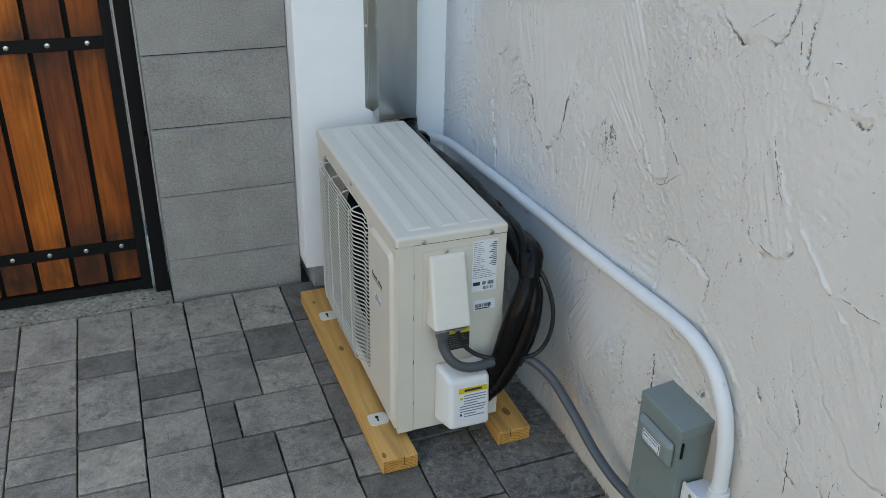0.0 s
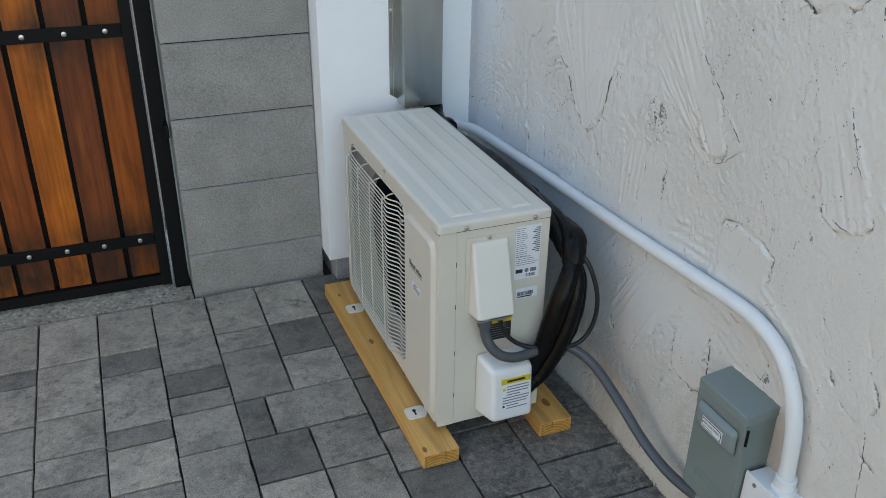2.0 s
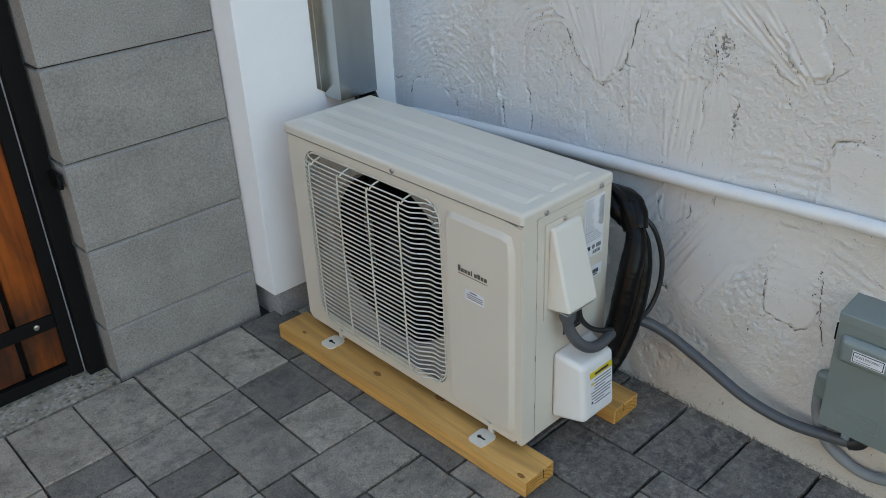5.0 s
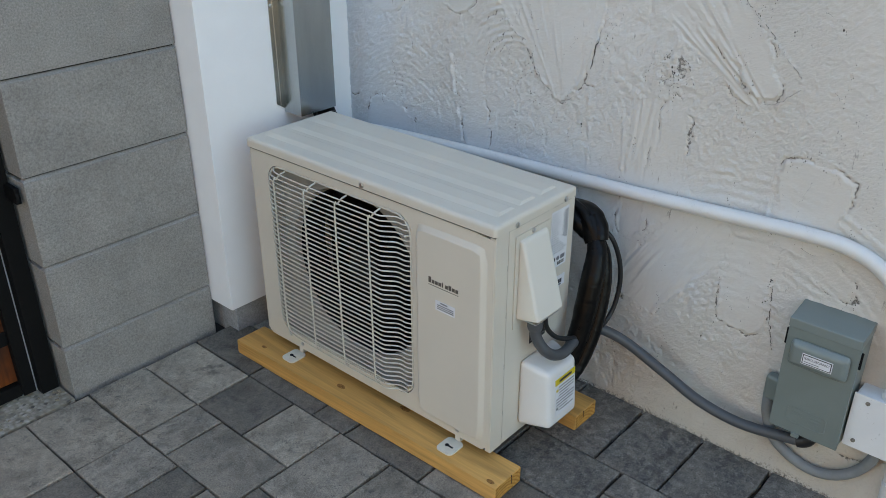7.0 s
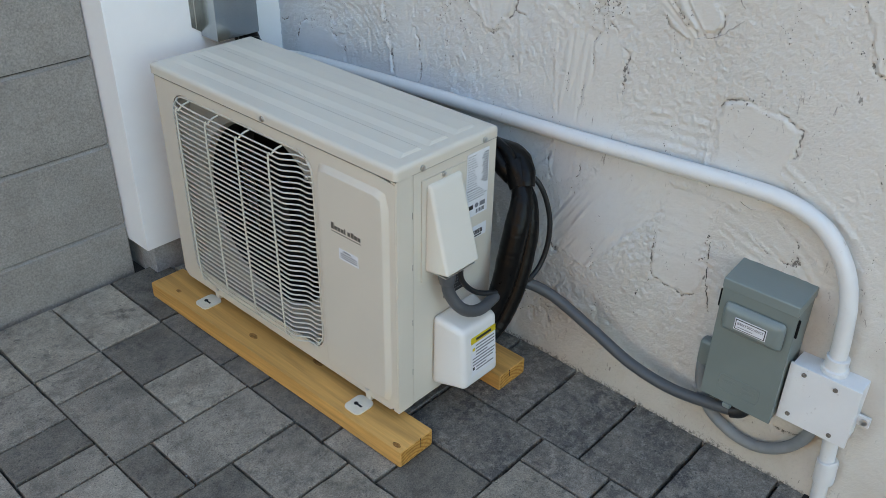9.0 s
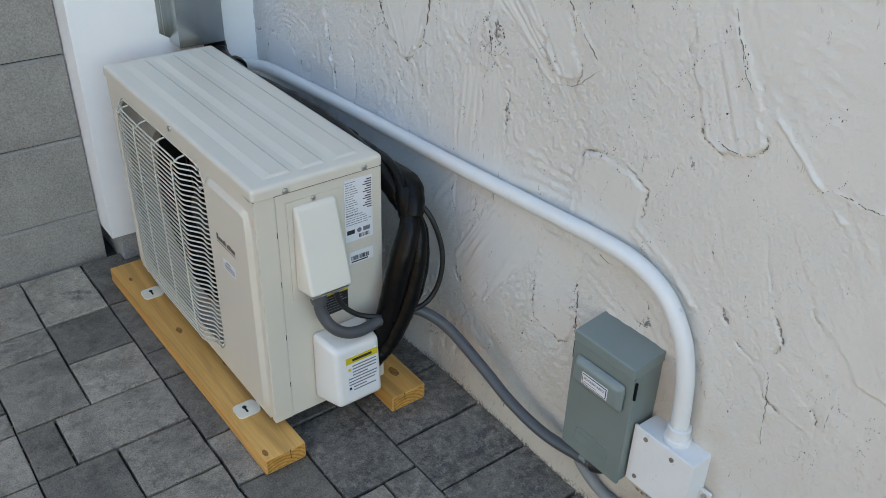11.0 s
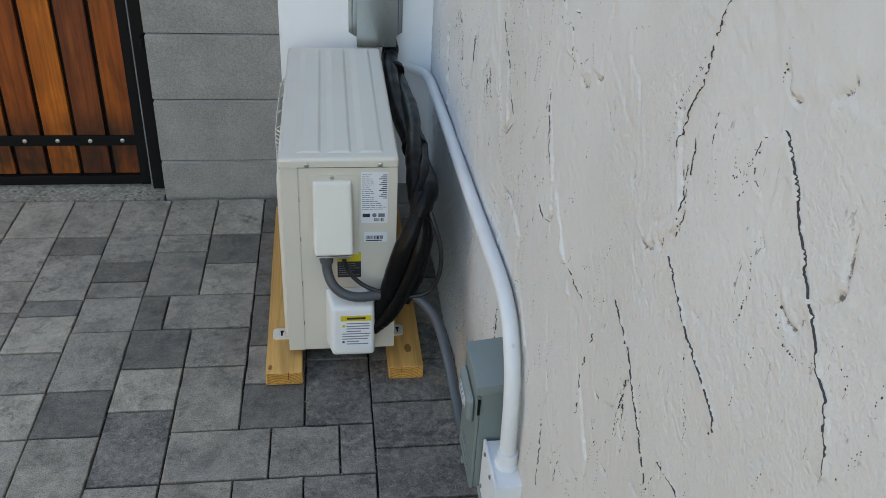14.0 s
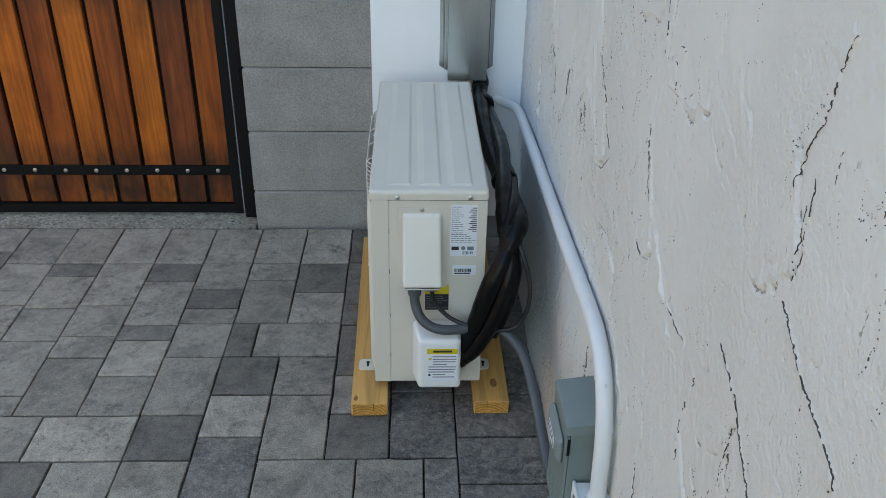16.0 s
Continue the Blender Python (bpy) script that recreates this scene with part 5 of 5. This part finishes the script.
part("screw", disc_x((0.398, -0.664, 0.194), 0.006, 0.004, 10), STEEL, jbox)
stub = thing("conduit_stub", (0.388, -0.63, 0.0), "white painted conduit running from the junction box into the paving", "conduit")
part("pipe", tube([(0.390, -0.626, 0.160), (0.389, -0.632, 0.10), (0.388, -0.640, -0.02)], 0.0128, 16, 3), PVC, stub)
part("gap", box(0.366, 0.406, -0.664, -0.616, -0.002, 0.0022, 0.001, 1), DARKIN, stub, "dark cut-out in the paver round the conduit")
part("coupling", tube([(0.388, -0.6345, 0.098), (0.388, -0.635, 0.096), (0.388, -0.637, 0.052), (0.388, -0.637, 0.050)], [0.0145, 0.0172, 0.0172, 0.0150], 18, 1), PVC, stub)

# ---- disconnect box ----
dis = thing("disconnect_box", (0.375, -0.475, 0.145), "grey enamelled electrical disconnect box with a raised pull handle cover", "disconnect box")
part("body", box(0.350, 0.409, -0.5370, -0.4130, 0.1480, 0.3840, 0.002), GREYBOX, dis)
part("door", hexa([(0.343, -0.5385, 0.146), (0.343, -0.4115, 0.146), (0.3495, -0.4115, 0.146), (0.3495, -0.5385, 0.146),
                   (0.343, -0.5385, 0.366), (0.343, -0.4115, 0.366), (0.3495, -0.4115, 0.366), (0.3495, -0.5385, 0.366)], 0.0018, 2), GREYBOX, dis)
part("hood", hexa([(0.3415, -0.5386, 0.366), (0.3415, -0.4105, 0.366), (0.412, -0.4105, 0.374), (0.412, -0.5386, 0.374),
                   (0.3415, -0.5386, 0.385), (0.3415, -0.4105, 0.385), (0.412, -0.4105, 0.394), (0.412, -0.5386, 0.394)], 0.0025, 2), GREYCAP, dis)
grip = part("handle_cover", hexa([(0.3425, -0.5290, 0.292), (0.3425, -0.4210, 0.292), (0.3300, -0.4270, 0.300), (0.3300, -0.5230, 0.300),
                                  (0.3425, -0.5290, 0.350), (0.3425, -0.4210, 0.350), (0.3300, -0.4270, 0.340), (0.3300, -0.5230, 0.340)], 0.0085, 6), GREYCAP, dis)
sign = part("label", box(0.3291, 0.3299, -0.5020, -0.4480, 0.3080, 0.3300, 0, 1), LABEL, grip, "small white label with a black frame and lettering", smooth=False)
part("frame_line", box(0.3287, 0.3291, -0.5005, -0.4495, 0.3095, 0.3285, 0, 1), INK, sign, smooth=False)
part("panel", box(0.3283, 0.3287, -0.4990, -0.4510, 0.3110, 0.3270, 0, 1), LABEL, sign, smooth=False)
words = bpy.data.curves.new("lettering", "FONT")
words.body = "SERVICE DISCONNECT"
words.size = 0.0062
words.extrude = 0.0001
words.align_x = "CENTER"
words_ob = new("lettering", words)
bpy.context.view_layer.update()
words_me = bpy.data.meshes.new_from_object(words_ob.evaluated_get(bpy.context.evaluated_depsgraph_get()))
bpy.data.objects.remove(words_ob)
words_me.name = "lettering"
words_me.materials.clear()
words_me.materials.append(INK)
wide = max(v.co.x for v in words_me.vertices) - min(v.co.x for v in words_me.vertices)
for v in words_me.vertices:
    x, y, z = v.co
    v.co = (-z, -x * 0.0445 / wide, y)
lettering = new("lettering", words_me)
lettering.parent = sign
lettering.location = Vector((0.3281, -0.4750, 0.3195)) - WHERE[sign.name]
part("underline", box(0.3280, 0.3283, -0.480, -0.4535, 0.3140, 0.3150, 0, 1), INKGREY, sign, smooth=False)
emboss = [(0.3428, -0.4755 + rounded(u, 0.036, 0.0165, 0.006)[0], 0.1860 + rounded(u, 0.036, 0.0165, 0.006)[1]) for u in np.linspace(0, 2 * math.pi, 49)]
part("embossed_frame", tube(emboss, 0.0009, 6, 1), GREYBOX, dis)
for z, ya, yb in ((0.194, -0.447, -0.472), (0.188, -0.447, -0.470), (0.194, -0.480, -0.505), (0.188, -0.482, -0.503), (0.182, -0.480, -0.500)):
    part("embossing", box(0.3422, 0.3432, yb, ya, z - 0.0011, z + 0.0011, 0.0004, 1), GREYBOX, dis)
for y in (-0.4100, -0.5400):
    part("hasp_slot", box(0.3455, 0.3500, y - 0.0022, y + 0.0022, 0.326, 0.360, 0.001, 1), BLACK, dis)
part("latch_tab", box(0.3400, 0.3500, -0.470, -0.456, 0.1385, 0.1475, 0.0010, 1), GREYCAP, dis)
part("bottom_lip", box(0.3445, 0.3990, -0.500, -0.425, 0.1435, 0.1480, 0.0008, 1), ZINC, dis, "bare zinc lip under the enclosure")

loop = thing("flexible_conduit", (0.39, -0.5, 0.06), "aged grey flexible conduit looping below the disconnect box", "conduit")
part("conduit", tube([(0.392, -0.388, 0.215), (0.392, -0.387, 0.170), (0.391, -0.393, 0.125), (0.389, -0.417, 0.080), (0.388, -0.465, 0.053), (0.388, -0.515, 0.050), (0.388, -0.560, 0.075), (0.388, -0.590, 0.120), (0.389, -0.600, 0.175)], 0.0106, 14, 8), WHIPOLD, loop)
part("connector", box(0.380, 0.404, -0.4135, -0.378, 0.168, 0.222, 0.008, 3), GREYBOX, loop)


# ---- pavers ----
GAP, CROSS_GAP = 0.0018, 0.0027
laid = []
paver_mesh = {}
paving = thing("pavement", (0, 0, 0), "grey tumbled concrete pavers in three sizes with dark joints", "paving", kind="structure")
rp = random.Random(21)


def worn_slab(w, d, seed):
    """A slab with slightly wandering, chipped edges."""
    rw = random.Random(900 + seed)
    outline = []
    for (ax, ay), (bx, by) in zip(((-1, -1), (1, -1), (1, 1), (-1, 1)), ((1, -1), (1, 1), (-1, 1), (-1, -1))):
        n = max(2, round((w if ay == by else d) / 0.035))
        for i in range(n):
            u = i / n
            dx = rw.uniform(-0.0006, 0.0005) - (0.0016 if rw.random() < 0.10 else 0.0)
            px, py = (ax + (bx - ax) * u) * (w / 2 - GAP), (ay + (by - ay) * u) * (d / 2 - CROSS_GAP)
            outline.append((px + dx * (ax if ax == bx else 0), py + dx * (ay if ay == by else 0)))
    n = len(outline)
    verts, faces = [], []
    for z, inset in ((-0.035, 0.0), (-0.0030, 0.0), (-0.0007, 0.0009), (0.0, 0.0030)):
        verts += [(x * (1 - 2 * inset / w), y * (1 - 2 * inset / d), z) for x, y in outline]
    for k in range(3):
        faces += [(k * n + i, k * n + (i + 1) % n, (k + 1) * n + (i + 1) % n, (k + 1) * n + i) for i in range(n)]
    faces.append(tuple(range(3 * n, 4 * n)))
    me = bpy.data.meshes.new("paver")
    me.from_pydata(verts, [], faces)
    me.update()
    return me


def lay(x0, x1, y0, y1, mixed="m"):
    """One paver between its joint lines."""
    laid.append((x0, x1, y0, y1))
    # mottled mix beside wall and unit, its dark tone also holding the shade
    if mixed != "l" and x0 > 0.0 and y1 < 0.25:
        mixed = "b"
    w, d = round(x1 - x0, 3), round(y1 - y0, 3)
    if (w, d, mixed) not in paver_mesh:
        me = worn_slab(w, d, len(paver_mesh))
        paver_mesh[(w, d, mixed)] = link_mesh("paver", me, PAVERS[mixed], True)
    o = new("paver", paver_mesh[(w, d, mixed)])
    o.location = ((x0 + x1) / 2 + rp.uniform(-0.0006, 0.0006), (y0 + y1) / 2 + rp.uniform(-0.0006, 0.0006), rp.uniform(-0.0016, 0.0006))
    o.rotation_euler = (rp.uniform(-0.004, 0.004), rp.uniform(-0.004, 0.004), rp.uniform(-0.004, 0.004))
    o.parent = paving


def column(mixes, x0, x1, *cuts):
    for k, a, b_ in zip(mixes, cuts, cuts[1:]):
        lay(x0, x1, b_, a, k)


def course(mixes, y0, y1, *cuts):
    for k, a, b_ in zip(mixes, cuts, cuts[1:]):
        lay(a, b_, y0, y1, k)


X = [-1.136, -0.988, -0.841, -0.692, -0.545, -0.397, -0.252, -0.106, 0.036, 0.187, 0.400]
# the row by the gate is mostly pale mix, to paint its brighter light
column("ldl", X[6], X[7], 0.862, 0.641, 0.479, 0.324)
column("lmm", X[5], X[6], 0.862, 0.641, 0.546, 0.324)
course("dm", 0.174, 0.324, X[5], -0.326, X[7])
course("dm", 0.022, 0.174, X[5], X[6], X[7])
column("lb", X[5], X[6], 0.022, -0.125, -0.346)
column("l", X[6], X[7], 0.022, -0.198)
column("lmdmmmdl", X[4], X[5], 0.862, 0.641, 0.495, 0.398, 0.325, 0.172, -0.050, -0.199, -0.420)
column("ldmdlm", X[3], X[4], 0.862, 0.641, 0.541, 0.317, 0.249, 0.097, -0.050)
column("lllmm", X[2], X[3], 0.862, 0.641, 0.414, 0.266, 0.172, -0.050)
column("ldlmmm", X[1], X[2], 0.862, 0.641, 0.570, 0.400, 0.246, 0.024, -0.050)
column("mmmlmm", X[0], X[1], 0.862, 0.641, 0.493, 0.414, 0.252, 0.100, -0.050)
course("mml", -0.199, -0.050, X[0], X[1], -0.764, X[4])
course("mddm", -0.420, -0.199, X[0], X[1], X[2], X[3], X[4])
column("ddddmd", X[7], X[8], 0.862, 0.646, 0.418, 0.316, 0.098, -0.047, -0.198)
column("mdmmm", X[8], X[9], 0.815, 0.600, 0.450, 0.230, 0.028, -0.198)
course("mmm", -0.346, -0.198, X[6], -0.036, 0.112, X[9])
column("mdmdmmmmm", X[9], X[10], 0.815, 0.600, 0.380, 0.165, 0.020, -0.131, -0.277, -0.424, -0.571, -0.72)
# the rest of the yard, in courses of the same three lengths
def fill(y_top, y_bottom, x_lo, x_hi):
    y = y_top
    while y > y_bottom:
        d = 0.148
        x = x_lo
        while x < x_hi - 0.01:
            w = rp.choice((0.074, 0.148, 0.148, 0.222))
            xe = x + w if x_hi - (x + w) > 0.05 else x_hi
            lay(x, xe, max(y - d, y_bottom), y, rp.choice("lmmd"))
            x = xe
        y -= d


course("mlmm", -0.494, -0.346, X[5], X[6], X[7], 0.037, X[9])
fill(-0.420, -0.494, X[0], X[5])
fill(-0.494, -0.716, X[0], X[9])
fill(-0.720, -1.95, -1.136, X[10])
fill(0.862, -0.618, -1.876, X[0])


# far paving behind and beside the path, joined into one mesh for each mix
def far_paving(mixed, seed):
    rf = random.Random(seed)
    verts, faces = [], []

    def stone(x0, x1, y0, y1):
        z = rf.uniform(-0.0016, 0.0004)
        n = len(verts)
        for zz, inset in ((-0.05, GAP), (z - 0.0028, GAP), (z, GAP + 0.0028)):
            verts.extend(((x0 + inset, y0 + inset, zz), (x1 - inset, y0 + inset, zz), (x1 - inset, y1 - inset, zz), (x0 + inset, y1 - inset, zz)))
        for k in (0, 4):
            for i in range(4):
                j = (i + 1) % 4
                faces.append((n + k + i, n + k + j, n + k + 4 + j, n + k + 4 + i))
        faces.append((n + 8, n + 9, n + 10, n + 11))

    pick = random.Random(91)
    for x_lo, x_hi, y_top, y_bottom in ((-2.9, -1.876, 0.862, -0.618), (-2.9, -1.136, -0.618, -1.950), (-2.9, 0.400, -1.950, -3.430)):
        y = y_top
        while y > y_bottom + 0.01:
            x = x_lo
            while x < x_hi - 0.01:
                w = pick.choice((0.074, 0.148, 0.148, 0.222))
                xe = x + w if x_hi - (x + w) > 0.05 else x_hi
                if pick.choice("lmmd") == mixed:
                    stone(x, xe, y - 0.148, y)
                x = xe
            y -= 0.148
    me = bpy.data.meshes.new("far_pavers")
    me.from_pydata(verts, [], faces)
    me.update()
    ob = new("far_pavers", link_mesh("far_pavers", me, PAVERS[mixed], False))
    ob.parent = paving
    tagged(ob, kind="stuff")


for k, mixed in enumerate("lmd"):
    far_paving(mixed, 40 + k)

# pale grit caught in the joints, and dry litter by the gate post
rg = random.Random(313)


def scraps(name, spots, material, flat=1.0):
    verts, faces = [], []
    for x, y, z, r in spots:
        n = len(verts)
        turn = rg.uniform(0, 6.28)
        for i in range(5):
            a = turn + 2 * math.pi * i / 5
            verts.append((x + r * math.cos(a) * rg.uniform(0.6, 1.3), y + r * math.sin(a) * rg.uniform(0.6, 1.3), z))
        verts.append((x, y, z + r * 0.9 * flat))
        faces += [(n + i, n + (i + 1) % 5, n + 5) for i in range(5)]
    me = bpy.data.meshes.new(name)
    me.from_pydata(verts, [], faces)
    me.update()
    ob = new(name, link_mesh(name, me, material, False))
    return ob


spots = []
close_by = [q for q in laid if q[0] > -1.2 and q[2] > -0.6]
for _ in range(420):
    x0, x1, y0, y1 = rg.choice(close_by)
    u = rg.random()
    x, y = (x0 + (x1 - x0) * u, y0) if rg.random() < 0.55 else (x0, y0 + (y1 - y0) * u)
    spots.append((x + rg.gauss(0, 0.0008), y + rg.gauss(0, 0.0008), -0.0022, rg.uniform(0.0008, 0.0022)))
grit = scraps("joint_grit", spots, MORTAR)
tagged(grit, "pale sand grains caught in the paver joints", "grit", kind="stuff")
spots = [(rg.uniform(-1.6, -0.48), rg.gauss(0.905, 0.025), 0.0, rg.uniform(0.0012, 0.0045)) for _ in range(90)]
spots += [(rg.gauss(-0.452, 0.012), rg.gauss(0.915, 0.012), 0.0, rg.uniform(0.002, 0.006)) for _ in range(12)]
litter = scraps("leaf_litter", spots, DRYLEAF, 0.5)
tagged(litter, "dry pale leaf scraps and grit on the threshold", "litter", kind="stuff")
